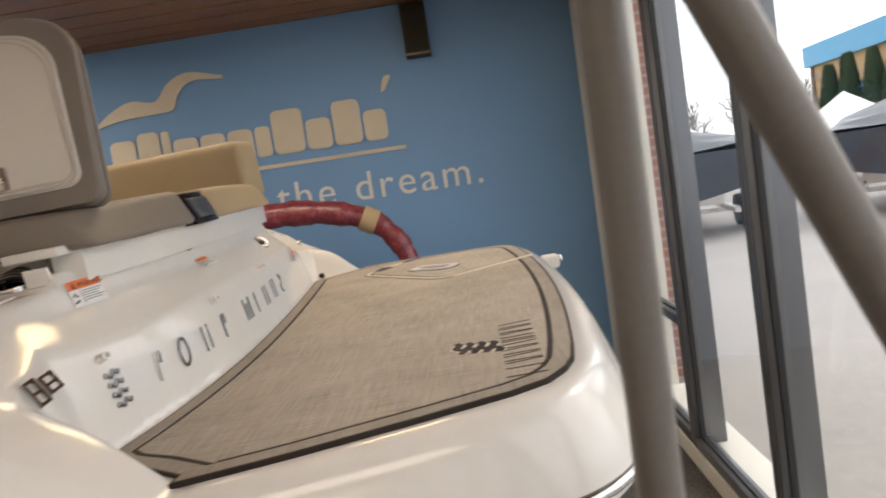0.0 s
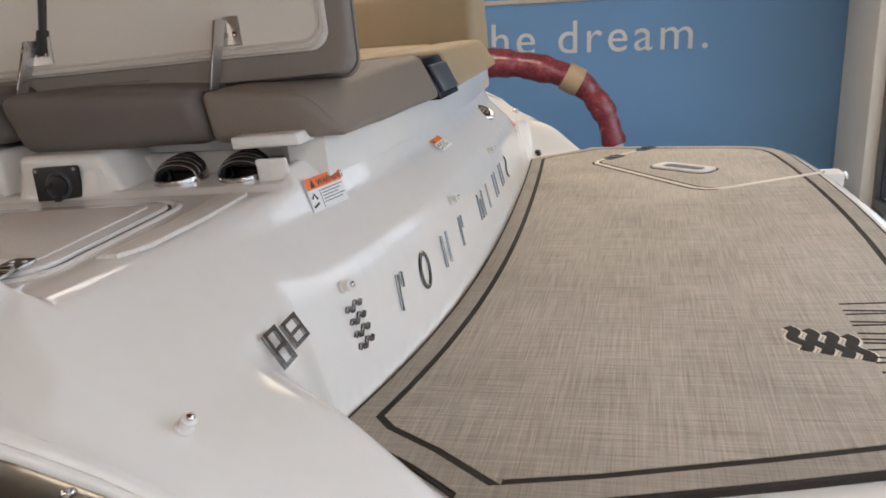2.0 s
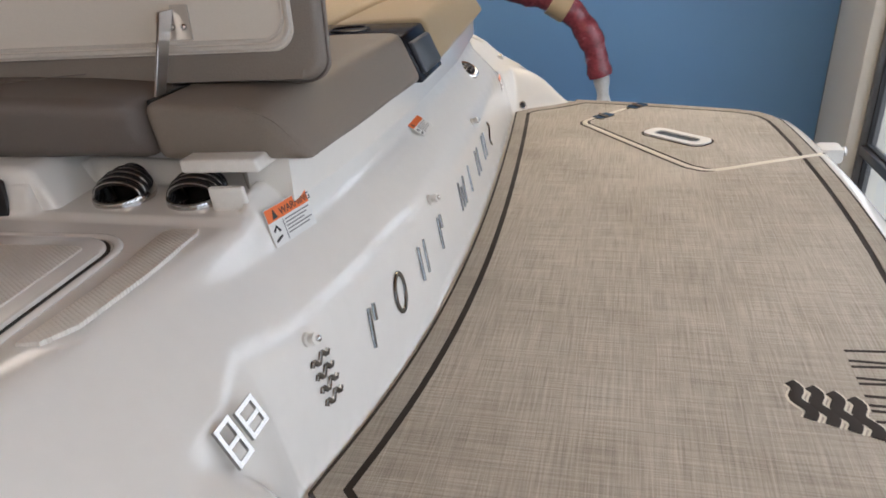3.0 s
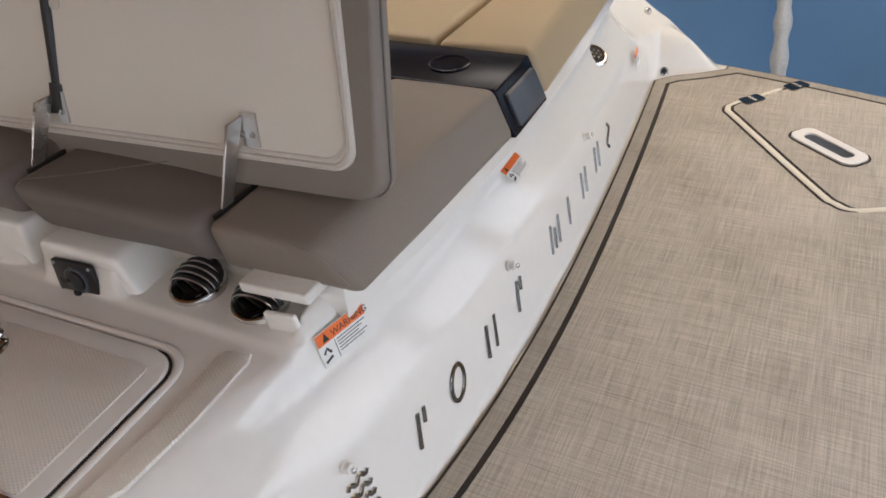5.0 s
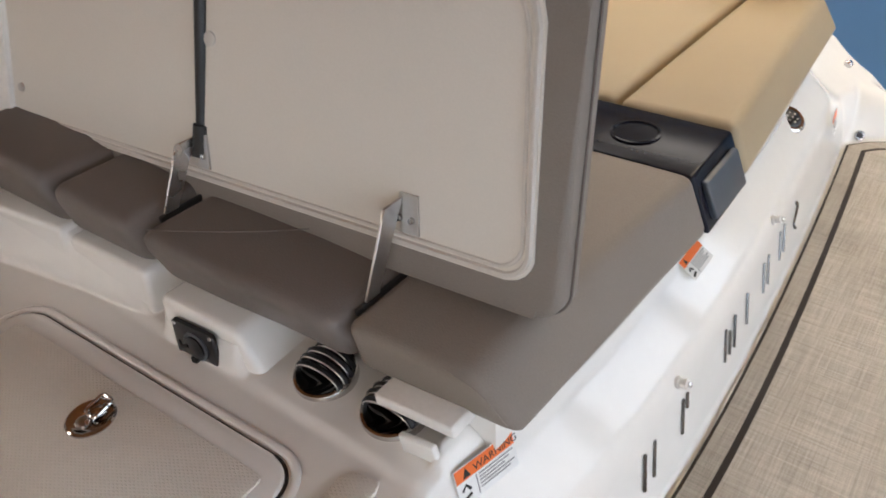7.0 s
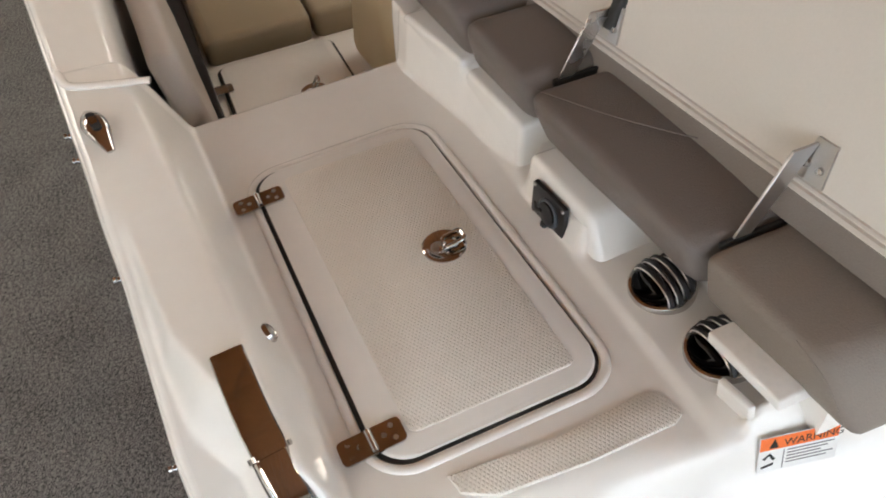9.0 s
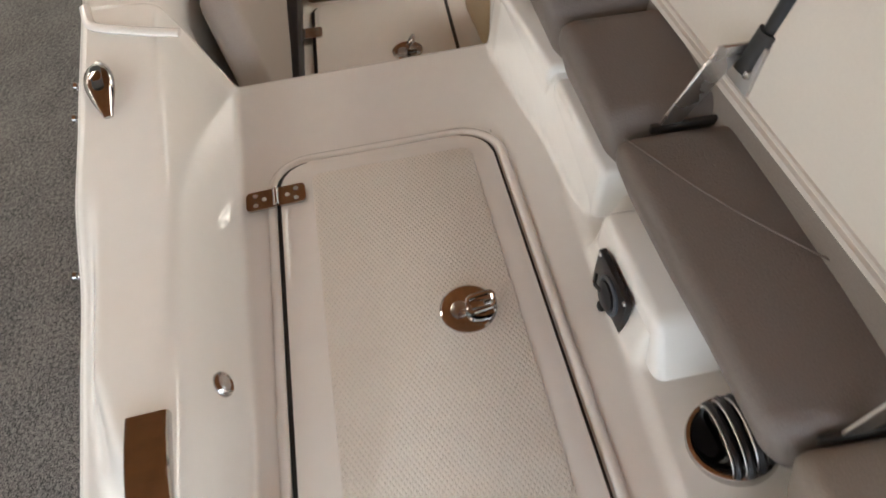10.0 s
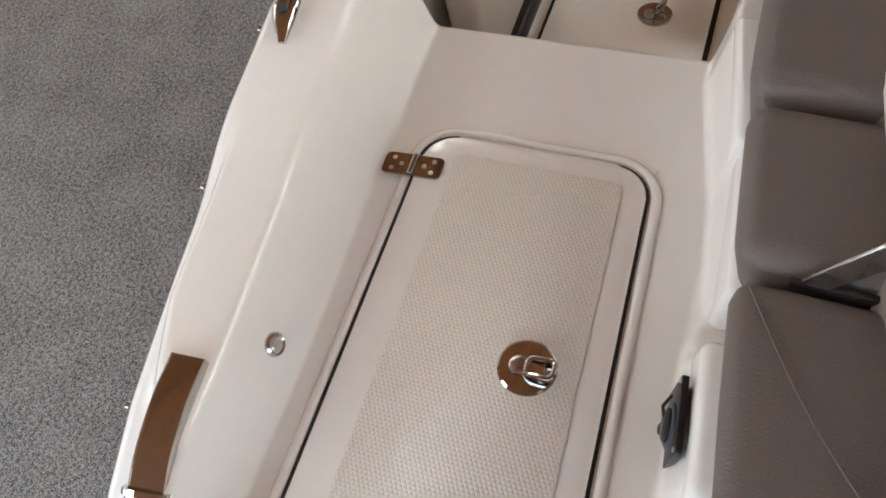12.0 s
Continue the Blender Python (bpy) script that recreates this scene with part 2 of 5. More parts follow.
def inset(poly, d):
    """Mitred offset of a counter-clockwise polygon towards its inside."""
    out, n = [], len(poly)
    for i in range(n):
        p, q, s = (Vector(poly[(i + k) % n]) for k in (-1, 0, 1))
        a, b = (q - p).normalized(), (s - q).normalized()
        na, nb = Vector((-a.y, a.x)), Vector((-b.y, b.x))
        m = na + nb
        m = m / max(0.35, m.dot(na))
        out.append(tuple(q + m * d))
    return out


def rrect(x0, x1, y0, y1, r, n=6):
    pts = []
    for cx, cy, a0 in ((x1 - r, y1 - r, 0), (x0 + r, y1 - r, 90), (x0 + r, y0 + r, 180), (x1 - r, y0 + r, 270)):
        for k in range(n + 1):
            a = radians(a0 + 90 * k / n)
            pts.append((cx + r * math.cos(a), cy + r * math.sin(a)))
    return pts


def smooth_line(pts, n=8):
    """Catmull-Rom through points."""
    p = [Vector(q) for q in pts]
    p = [2 * p[0] - p[1]] + p + [2 * p[-1] - p[-2]]
    out = []
    for i in range(1, len(p) - 2):
        for k in range(n):
            t = k / n
            a, b, c, d = p[i - 1], p[i], p[i + 1], p[i + 2]
            out.append(0.5 * (2 * b + (c - a) * t + (2 * a - 5 * b + 4 * c - d) * t * t + (3 * b - a - 3 * c + d) * t ** 3))
    out.append(p[-2])
    return out


def tube(pts, r, n=10, closed=False, flat=1.0, bm=None):
    """Sweep of a circle (squashed by flat along z) along points; r may be a function of 0..1."""
    bm = bm or bmesh.new()
    p = [Vector(q) for q in pts]
    m = len(p)
    rings = []
    ref = None
    for i in range(m):
        a = p[(i - 1) % m] if closed or i else p[i]
        b = p[(i + 1) % m] if closed or i < m - 1 else p[i]
        d = (b - a).normalized()
        if ref is None:
            ref = d.orthogonal().normalized() if abs(d.z) > 0.95 else d.cross(Vector((0, 0, 1))).normalized()
        ref = (ref - d * ref.dot(d)).normalized()
        up = d.cross(ref)
        rad = r(i / (m - 1)) if callable(r) else r
        rings.append([bm.verts.new(p[i] + ref * rad * math.cos(2 * math.pi * k / n) + up * rad * flat * math.sin(2 * math.pi * k / n)) for k in range(n)])
    for i in range(m if closed else m - 1):
        a, b = rings[i], rings[(i + 1) % m]
        for k in range(n):
            bm.faces.new((a[k], a[(k + 1) % n], b[(k + 1) % n], b[k]))
    if not closed:
        bm.faces.new(rings[0][::-1])
        bm.faces.new(rings[-1])
    return bm


def lathe(profile, m=None, n=28):
    """Turn (radius, height) pairs round z."""
    bm = bmesh.new()
    rings = [[bm.verts.new((max(r, 1e-4) * math.cos(2 * math.pi * k / n), max(r, 1e-4) * math.sin(2 * math.pi * k / n), h)) for k in range(n)] for r, h in profile]
    for a, b in zip(rings, rings[1:]):
        for k in range(n):
            bm.faces.new((a[k], a[(k + 1) % n], b[(k + 1) % n], b[k]))
    bm.faces.new(rings[0][::-1])
    bm.faces.new(rings[-1])
    if m is not None:
        bm.transform(m)
    return bm


def join(*bms):
    out = bmesh.new()
    for b in bms:
        me = bpy.data.meshes.new("tmp")
        b.to_mesh(me)
        b.free()
        out.from_mesh(me)
        bpy.data.meshes.remove(me)
    return out


def moved(bm, m):
    bm.transform(m)
    return bm


def frame_on(p, normal, along):
    """Matrix whose z is the normal and x lies towards along."""
    z = Vector(normal).normalized()
    x = Vector(along)
    x = (x - z * x.dot(z)).normalized()
    y = z.cross(x)
    return Matrix.Translation(p) @ Matrix((x, y, z)).transposed().to_4x4()


# ---------- the showroom ----------
solid("floor", box(-9, 1.16, -5, 6.4, -0.12, 0.0), CARPET, "dark grey-brown speckled showroom carpet", "floor", kind="structure", smooth=False)
solid("wall_blue", box(-9, 1.14, 6.2, 6.4, 0.0, 3.24), BLUE, "blue painted wall with cream lettering", "wall", kind="structure", smooth=False)
solid("wall_west", box(-9.2, -9, -5, 6.4, 0, 3.24), BEIGE, "plain beige wall", "wall", kind="structure", smooth=False)
solid("wall_south", box(-9.2, 1.4, -5.2, -5, 0, 3.24), BEIGE, "plain beige wall", "wall", kind="structure", smooth=False)


def ceiling_planks():
    vs, fs = [], []
    y, k = -5.2, 0
    while y < 6.4:
        w = 0.14
        z = 3.24 + 0.004 * (k % 2)
        b = len(vs)
        vs += [(-9.2, y + 0.004, z), (1.45, y + 0.004, z), (1.45, y + w - 0.004, z), (-9.2, y + w - 0.004, z)]
        vs += [(-9.2, y + 0.004, 3.3), (1.45, y + 0.004, 3.3), (1.45, y + w - 0.004, 3.3), (-9.2, y + w - 0.004, 3.3)]
        fs += [tuple(b + i for i in f) for f in ((0, 1, 2, 3), (7, 6, 5, 4), (0, 4, 5, 1), (1, 5, 6, 2), (2, 6, 7, 3), (3, 7, 4, 0))]
        y += w
        k += 1
    b = len(vs)
    vs += [(-9.2, -5.2, 3.29), (1.45, -5.2, 3.29), (1.45, 6.4, 3.29), (-9.2, 6.4, 3.29)]
    fs.append((b, b + 1, b + 2, b + 3))
    return vs, [], fs


solid("ceiling", ceiling_planks(), WOOD, "orange-brown stained plank ceiling", "ceiling", kind="structure", smooth=False)


def ceiling_light(x, y, w=1.40, d=0.90, glowing=None):
    lamp = thing("ceiling_light", "unseen warm white panel light under the plank ceiling", "ceiling light", pose(x, y, 3.235), "ceiling lights")
    part("housing", box(-w / 2 - 0.02, w / 2 + 0.02, -d / 2 - 0.02, d / 2 + 0.02, -0.05, 0.0, 0.008), WHITEPL, lamp)
    part("diffuser", box(-w / 2, w / 2, -d / 2, d / 2, -0.062, -0.051, 0.004), glowing or LAMPWARM, lamp, "glowing warm diffuser")
    return lamp


for lx in (-6.2, -4.0, 0.35):
    for ly in (-2.8, -0.9, 3.45):
        if (lx, ly) != (0.35, 3.45):
            ceiling_light(lx, ly)
tagged(ceiling_light(-0.40, 3.3, 0.50, 0.34, LAMPYELLOW), "small yellow-white ceiling lamp under the plank ceiling")
ceiling_light(-1.9, 2.75)
# unseen panels added: three to brighten the blue wall, the last for the walkway
ceiling_light(-0.9, 4.0)
ceiling_light(-3.9, 5.0)
ceiling_light(-6.2, 5.0)
ceiling_light(-1.8, -2.8)

# corner pier between the blue wall and the windows
WX = 1.20
solid("trim_corner", box(1.135, 1.165, 6.05, 6.2, 0, 3.24), TRIMBROWN, "brown corner trim beside the blue wall", "trim", kind="structure", smooth=False)
solid("wall_pier", box(1.10, 1.42, 5.34, 6.05, 0, 3.24, 0.01), BEIGE, "beige painted pier beside the windows", "wall", kind="structure")
solid("wall_header", box(1.12, 1.42, -5.0, 5.34, 3.0, 3.24), BEIGE, "beige header above the windows", "wall", kind="structure", smooth=False)
solid("wall_sill", box(1.16, 1.46, -5.0, 5.34, -0.1, 0.10, 0.006), BEIGE, "low painted sill under the windows", "sill", kind="structure")


def window_bay(n, y0, y1):
    """One storefront bay: frame, mullion faces, gaskets and two panes over a low transom bar."""
    w = thing("window_%d" % n, "grey aluminium storefront window with a low transom bar", "window", kind="structure")
    x0, x1, bar = WX - 0.03, WX + 0.06, 0.78
    part("window_jamb", box(x0, x1 + 0.10, y0, y0 + 0.045, 0.10, 3.0, 0.004), ALU, w)
    part("window_jamb", box(x0, x1, y1 - 0.045, y1, 0.10, 3.0, 0.004), ALU, w)
    part("window_head", box(x0, x1, y0 + 0.045, y1 - 0.045, 2.95, 3.0, 0.004), ALU, w)
    part("window_foot", box(x0, x1, y0 + 0.045, y1 - 0.045, 0.10, 0.16, 0.004), ALU, w)
    if n == 1:
        part("transom_bar", box(x0, x1, y0 + 0.045, y1 - 0.045, bar, bar + 0.055, 0.004), ALU, w)
    for z0, z1 in ((0.16, bar), (bar + 0.055, 2.95)) if n == 1 else ((0.16, 2.95),):
        g = []
        for a, b, c, d in ((y0 + 0.045, y0 + 0.057, z0, z1), (y1 - 0.057, y1 - 0.045, z0, z1), (y0 + 0.057, y1 - 0.057, z0, z0 + 0.012), (y0 + 0.057, y1 - 0.057, z1 - 0.012, z1)):
            g.append(box(WX, WX + 0.03, a, b, c, d))
        part("gasket", join(*g), GASKET, w, smooth=False)
        pane = part("pane", box(WX + 0.012, WX + 0.018, y0 + 0.05, y1 - 0.05, z0 + 0.006, z1 - 0.006), GLASS, w, smooth=False)
        pane.visible_shadow = False
    return w


edges = [5.34, 4.16, 2.95, 1.75, 0.55, -0.65, -1.85, -3.05, -5.0]
for n, (a, b) in enumerate(zip(edges[1:], edges)):
    window_bay(n + 1, a, b)

# wall speaker
sp = thing("wall_speaker", "dark brown box speaker on the blue wall", "speaker", pose(-0.12, 6.195, 3.0))
part("cabinet", box(-0.1, 0.1, -0.13, 0.0, -0.21, 0.21, 0.008), mat("speaker_brown", (0.035, 0.028, 0.02), 0.6), sp)
part("grille", box(-0.085, 0.085, -0.138, -0.131, -0.17, 0.195, 0.004), mat("speaker_cloth", (0.028, 0.024, 0.016), 0.9), sp)
part("trim_strip", box(-0.1, 0.1, -0.139, -0.131, -0.2, -0.185, 0.002), mat("speaker_badge", (0.3, 0.25, 0.18), 0.4), sp)


# lettering on the wall: the firm's name as plain blocks, a readable line below
def wall_sign():
    s = thing("wall_sign", "cream block sign with a soaring bird shape and underline", "sign", pose(0, 6.197, 0.3))
    widths = (0.21, 0.19, 0.07, 0.21, 0.21, 0.21, 0.13, 0.26, 0.21, 0.23, 0.19)
    tall = (0.30, 0.34, 0.33, 0.25, 0.25, 0.25, 0.25, 0.36, 0.25, 0.36, 0.25)
    x = -2.77
    for w, h in zip(widths, tall):
        b = slab(rrect(x, x + w, 0, h, min(0.05, w * 0.3), 4), 0, 0.018, 0.004)
        part("sign_block", moved(b, pose(0, 0, 1.89, 90)), LETTER, s)
        x += w + 0.019
    leaf = slab([(0, 0), (0.03, 0.01), (0.09, 0.11), (0.085, 0.13), (0.04, 0.12), (0.015, 0.08)], 0, 0.018)
    part("sign_mark", moved(leaf, pose(-0.47, 0, 2.27, 90)), LETTER, s)
    part("underline", box(-2.77, -0.335, -0.016, 0, 1.79, 1.82), LETTER, s, smooth=False)
    # bird: two swept wings as one outline
    top = smooth_line([(-2.86, 2.33, 0), (-2.70, 2.44, 0), (-2.52, 2.50, 0), (-2.33, 2.47, 0), (-2.2, 2.60, 0), (-2.02, 2.665, 0), (-1.74, 2.60, 0)], 6)
    low = smooth_line([(-1.74, 2.575, 0), (-2.0, 2.59, 0), (-2.13, 2.50, 0), (-2.19, 2.385, 0), (-2.35, 2.37, 0), (-2.62, 2.36, 0), (-2.86, 2.315, 0)], 6)
    outline = [(p.x, p.y) for p in top] + [(p.x, p.y) for p in low]
    part("bird_shape", moved(slab(outline[::-1], 0, 0.018), pose(0, 0, 0, 90)), LETTER, s)
    return s


wall_sign()
fc = bpy.data.curves.new("slogan", "FONT")
fc.body, fc.size, fc.extrude, fc.align_x = "the dream.", 0.335, 0.006, "RIGHT"
fc.space_character = 1.17
fc.materials.append(mat("letter_white", (0.86, 0.86, 0.86), 0.5))
slogan = new("slogan", fc)
slogan.matrix_world = pose(0.27, 6.193, 1.725, 90)
tagged(slogan, "white painted slogan lettering on the blue wall", "lettering")

# boarding stair rail close to the platform
rail = thing("stair_rail", "grey painted steel boarding stair post and sloping handrail", "stair rail")
part("post", tube([(0.272, 0.78, 0.0), (0.279, 0.78, 1.0), (0.283, 0.78, 2.3)], 0.023, 12), POST, rail)
part("handrail", tube([(0.72, 0.69, 1.0), (0.464, 0.69, 1.594), (0.358, 0.69, 1.843), (0.24, 0.69, 2.12)], 0.024, 12), POST, rail)
part("foot_plate", box(0.20, 0.35, 0.7, 0.86, 0.0, 0.012, 0.003), POST, rail)
part("lower_post", tube([(0.72, 0.69, 0.0), (0.72, 0.69, 1.02)], 0.023, 12), POST, rail)

# red wrapped arm standing by the wall
arm = thing("wrapped_arm", "curved arm wrapped in red film with a white wrapped leg", "wrapped tube")
curve = smooth_line([(-1.75, 5.3, 1.70), (-1.45, 5.35, 1.70), (-1.15, 5.4, 1.70), (-0.85, 5.45, 1.655), (-0.60, 5.5, 1.56), (-0.43, 5.5, 1.37), (-0.35, 5.5, 1.14)], 8)
part("red_sleeve", tube(curve, lambda t: 0.102 + 0.006 * math.sin(40 * t) + 0.004 * math.sin(97 * t + 1) - 0.03 * t, 16), WRAPRED, arm)
part("tape_band", tube([(-0.68, 5.485, 1.60), (-0.58, 5.50, 1.545)], 0.094, 16), TAPE, arm)
part("white_leg", tube(smooth_line([(-0.35, 5.5, 1.16), (-0.315, 5.5, 0.95), (-0.28, 5.5, 0.7), (-0.215, 5.5, 0.35), (-0.16, 5.5, 0.0)], 6), lambda t: 0.045 + 0.008 * math.sin(30 * t), 12), WRAPWHITE, arm)
part("rear_leg", tube([(-1.75, 5.3, 1.72), (-1.75, 5.3, 0.0)], 0.03, 10), POST, arm)

# ---------- the boat ----------
CY = 2.265        # centreline
PLAT = 1.092      # platform gelcoat
WELL = 1.138      # cockpit sole
boat = thing("motor_boat", "white and red motor boat with raised lid and swim platform", "boat", BOAT)


def interp(x, xs, ys):
    return np.interp(x, xs, ys)


def sstep(t):
    t = np.clip(t, 0, 1)
    return t * t * (3 - 2 * t)


def smax(a, b, k):
    h = np.clip(0.5 + 0.5 * (a - b) / k, 0, 1)
    return b + (a - b) * h + k * h * (1 - h)


def smin(a, b, k):
    return -smax(-a, -b, k)


FOOT = np.polyfit((-0.945, -0.765, -0.515, -0.265, 0.0, 0.335, 0.735, 0.945), (-0.578, -0.546, -0.521, -0.515, -0.521, -0.539, -0.566, -0.585), 4)


def foot(u):
    """Where the transom meets the platform, by signed distance from the centreline."""
    v = np.abs(u)
    mid = np.polyval(FOOT, np.clip(u, -0.945, 0.945))
    return mid + 0.205 * sstep((v - 0.945) / 0.18)


def half_beam(x):
    return interp(x, (-3.2, -2.6, -2.0, -1.4, -1.2, -0.95, -0.85, -0.75, -0.66, -0.5, -0.34), (1.50, 1.50, 1.468, 1.405, 1.389, 1.381, 1.370, 1.350, 1.328, 1.288, 1.255))


def sheer(x):
    return interp(x, (-3.2, -1.45, -1.2, -1.0, -0.85, -0.7), (1.70, 1.535, 1.502, 1.490, 1.478, 1.462))


def walkway(x, y=1.25):
    return 1.389 + 0.036 * (y - 1.082) + 0 * x


def deck_height(x, y):
    v = np.abs(y - CY)
    d = foot(y - CY) - x
    face = interp(d, (-0.2, 0.0, 0.024, 0.040, 0.052, 0.118, 0.134, 0.16, 3.0), (PLAT, PLAT, 1.19, 1.262, 1.287, 1.358, 1.405, 1.432, 1.435))
    # sloping quarter: one plane from the walkway to the gunwale, cut off by the steep face along the platform
    fore = sstep((-0.58 - x) / 0.12)
    lean = np.where(y < CY, 0.14 * (fore * (v - 1.015) + (1 - fore) * smax(v - 1.015, 0 * v, 0.2)), 0.0)
    plane = interp(x + lean, (-3.2, -0.87, -0.738, -0.60, -0.50, -0.375, -0.33), (1.60, 1.46, 1.393, 1.276, 1.203, 1.108, 1.072))
    plane = plane - np.where(y > CY, 0.07 * sstep((-0.45 - x) / 0.25), 0.0)
    plane = plane + 0.13 * sstep((-0.785 - x) / 0.11) * sstep((v - 1.08) / 0.10)
    straight = np.polyval(FOOT, np.clip(y - CY, -0.945, 0.945)) + 0.016 * sstep((v - 0.93) / 0.1)
    steep = PLAT + 4.8 * np.clip(straight - x, 0, 3)
    flank = PLAT + 1.0 * np.clip(d, 0, 3)
    wing = smin(np.where(v > 0.945, smax(steep, flank, 0.014 + 0.035 * sstep((steep - 1.17) / 0.1)), steep), plane, 0.018 + 0.075 * sstep((plane - 1.18) / 0.09))
    w = sstep((v - 0.77) / 0.18)
    t = face * (1 - w) + wing * w
    t = np.where(d > 0.3, np.where(v > 0.85, t, 2.0), t)
    # cockpit side of the gunwale
    vin = interp(x, (-3.2, -1.6, -1.17, -1.0, -0.85), (1.36, 1.315, 1.267, 1.250, 1.242))
    gun = sheer(x) + 0.004 - np.where(x < -1.64, 6.0, 1.25) * (vin - v + np.sqrt((vin - v) ** 2 + 0.010 ** 2))
    # walkway, seat base and cockpit well
    way = np.where(x < -1.64, WELL, walkway(x, y) + 0.007 * sstep((y - 1.462) / 0.02))
    edge = interp(x, (-1.66, -1.59, -1.40, -1.235, -1.22, -1.19, -1.178, -1.02, -0.995, -0.72, -0.70), (0.83, 0.83, 0.796, 0.775, 0.70, 0.70, 0.79, 0.785, 0.665, 0.665, 0.76))
    high = interp(x, (-1.66, -1.41, -1.40, -1.25, -1.21, -1.0, -0.6), (1.505, 1.512, 1.49, 1.488, 1.462, 1.45, 1.44))
    high = np.where(x < -1.69, WELL, high)
    base = way + (high - way) * sstep((edge + 0.011 - v) / 0.022)
    stb = np.where(y > CY, np.where(x < -1.64, WELL, 1.44), base)
    z = smax(stb, gun, 0.014)
    z = smin(z, t, 0.022)
    z = smax(z, PLAT + 0 * z, 0.008)
    hb = np.where(y > CY, half_beam(x) - 0.13, half_beam(x))
    rim = interp(x, (-1.30, -1.20, -1.09, -0.955, -0.855, -0.81, -0.75, -0.695, -0.64, -0.59, -0.53, -0.42, -0.34), (1.50, 1.480, 1.450, 1.408, 1.372, 1.352, 1.322, 1.294, 1.262, 1.226, 1.182, 1.104, 1.058))
    soft = interp(x, (-1.2, -1.05, -0.97, -0.90, -0.78, -0.70), (0.035, 0.05, 0.08, 0.135, 0.135, 0.072))
    stop = interp(x, (-1.05, -0.97, -0.90, -0.80, -0.70), (0.015, 0.02, 0.055, 0.055, 0.015))
    share = sstep((v - hb + soft) / (soft - stop)) * sstep((x + 1.32) / 0.16)
    return z + (np.minimum(rim, z) - z) * share


EDGE = 0.014


def deck():
    xs = np.concatenate([np.arange(-3.2, -1.68, 0.04), np.arange(-1.68, -1.56, 0.005), np.arange(-1.56, -0.9, 0.011), np.arange(-0.9, -0.335, 0.0058)])
    xs = np.array([x for i, x in enumerate(xs) if i == 0 or x - xs[i - 1] > 0.003])
    s = np.linspace(0, 1, 470)
    s = np.where(s < 0.62, s / 0.62 * 0.36, 0.36 + (s - 0.62) / 0.38 * 0.64)
    X = np.repeat(xs[:, None], len(s), 1)
    hb = half_beam(xs)[:, None] - EDGE
    Y = CY - hb + (2 * hb - 0.13) * s[None, :]
    Z = deck_height(X, Y)
    V = np.stack([X, Y, Z], -1).reshape(-1, 3)
    n, m = len(xs), len(s)
    i = (np.arange(n - 1)[:, None] * m + np.arange(m - 1)[None, :]).ravel()
    F = np.stack([i, i + m, i + m + 1, i + 1], -1)[:, ::-1]
    me = bpy.data.meshes.new("deck")
    me.from_pydata(V.tolist(), [], F.tolist())
    me.materials.append(GEL)
    me.shade_smooth()
    ob = new("deck", me)
    ob.parent = boat
    return tagged(ob, "glossy white gelcoat deck moulding with walkway and transom")


deck()


def side_loft(name, profile, material, x0=-3.2, x1=-0.34, step=0.02, sides=(-1, 1)):
    """Lofts an outboard section (offset from the deck edge, height below it) along the gunwale."""
    for sgn in sides:
        xs = np.arange(x0, x1 + 1e-6, step)
        vs, fs = [], []
        for x in xs:
            hb = float(half_beam(x)) - EDGE - (0.13 if sgn > 0 else 0)
            z = float(deck_height(np.array(x), np.array(CY + sgn * hb)))
            for o, dz in profile:
                vs.append((x, CY + sgn * (hb + o), z + dz))
        k = len(profile)
        for i in range(len(xs) - 1):
            for j in range(k - 1):
                a = i * k + j
                fs.append((a, a + 1, a + k + 1, a + k) if sgn < 0 else (a + k, a + k + 1, a + 1, a))
        part(name, (vs, [], fs), material, boat)


side_loft("deck_edge", [(0, 0), (0.005, -0.001), (0.009, -0.004), (0.011, -0.008), (0.010, -0.011), (0.014, -0.012), (0.0165, -0.016), (0.016, -0.022), (0.012, -0.024)], GEL)
side_loft("rub_rail", [(0.012, -0.023), (0.0165, -0.025), (0.0185, -0.030), (0.0195, -0.048), (0.0185, -0.069), (0.016, -0.076), (0.010, -0.078)], RAIL)
side_loft("hull_side", [(0.011, -0.076), (0.008, -0.11), (-0.02, -0.25), (-0.09, -0.42), (-0.2, -0.64), (-0.55, -0.78), (-1.26, -0.92)], RED, x1=-0.36)

# rub rail bolts
for bx in (-1.51, -1.447, -1.215, -0.95, -0.663):
    hb = float(half_beam(bx)) - EDGE
    zb = float(deck_height(np.array(bx), np.array(CY - hb)))
    part("rail_bolt", lathe([(0.0045, -0.002), (0.0045, 0.006), (0.003, 0.009), (0.0055, 0.009), (0.0055, 0.013), (0.002, 0.015)], frame_on((bx, CY - hb - 0.015, zb - 0.03), (0, -1, 0.25), (1, 0, 0)), 12), CHROME, boat)

# transom below the platform, closing the hull
part("hull_transom", box(-0.45, -0.36, CY - 1.2, CY + 1.2, 0.45, 1.0, 0.02), RED, boat)


# swim platform body
def platform_outline(grow=0.0):
    pts = []
    side = [(-0.378, 1.130), (-0.2, 1.092), (0.0, 1.037), (0.16, 0.989)]
    corner = [(0.225, 0.955), (0.262, 0.905), (0.282, 0.85)]
    aft = [(0.335 - 0.06 * (k / 0.93) ** 2, k) for k in (0.75, 0.6, 0.45, 0.3, 0.15)]
    half = side + corner + aft
    near = [(x, CY - v) for x, v in half]
    far = [(x, CY + v) for x, v in half[::-1]]
    return near + [(0.335, CY)] + far


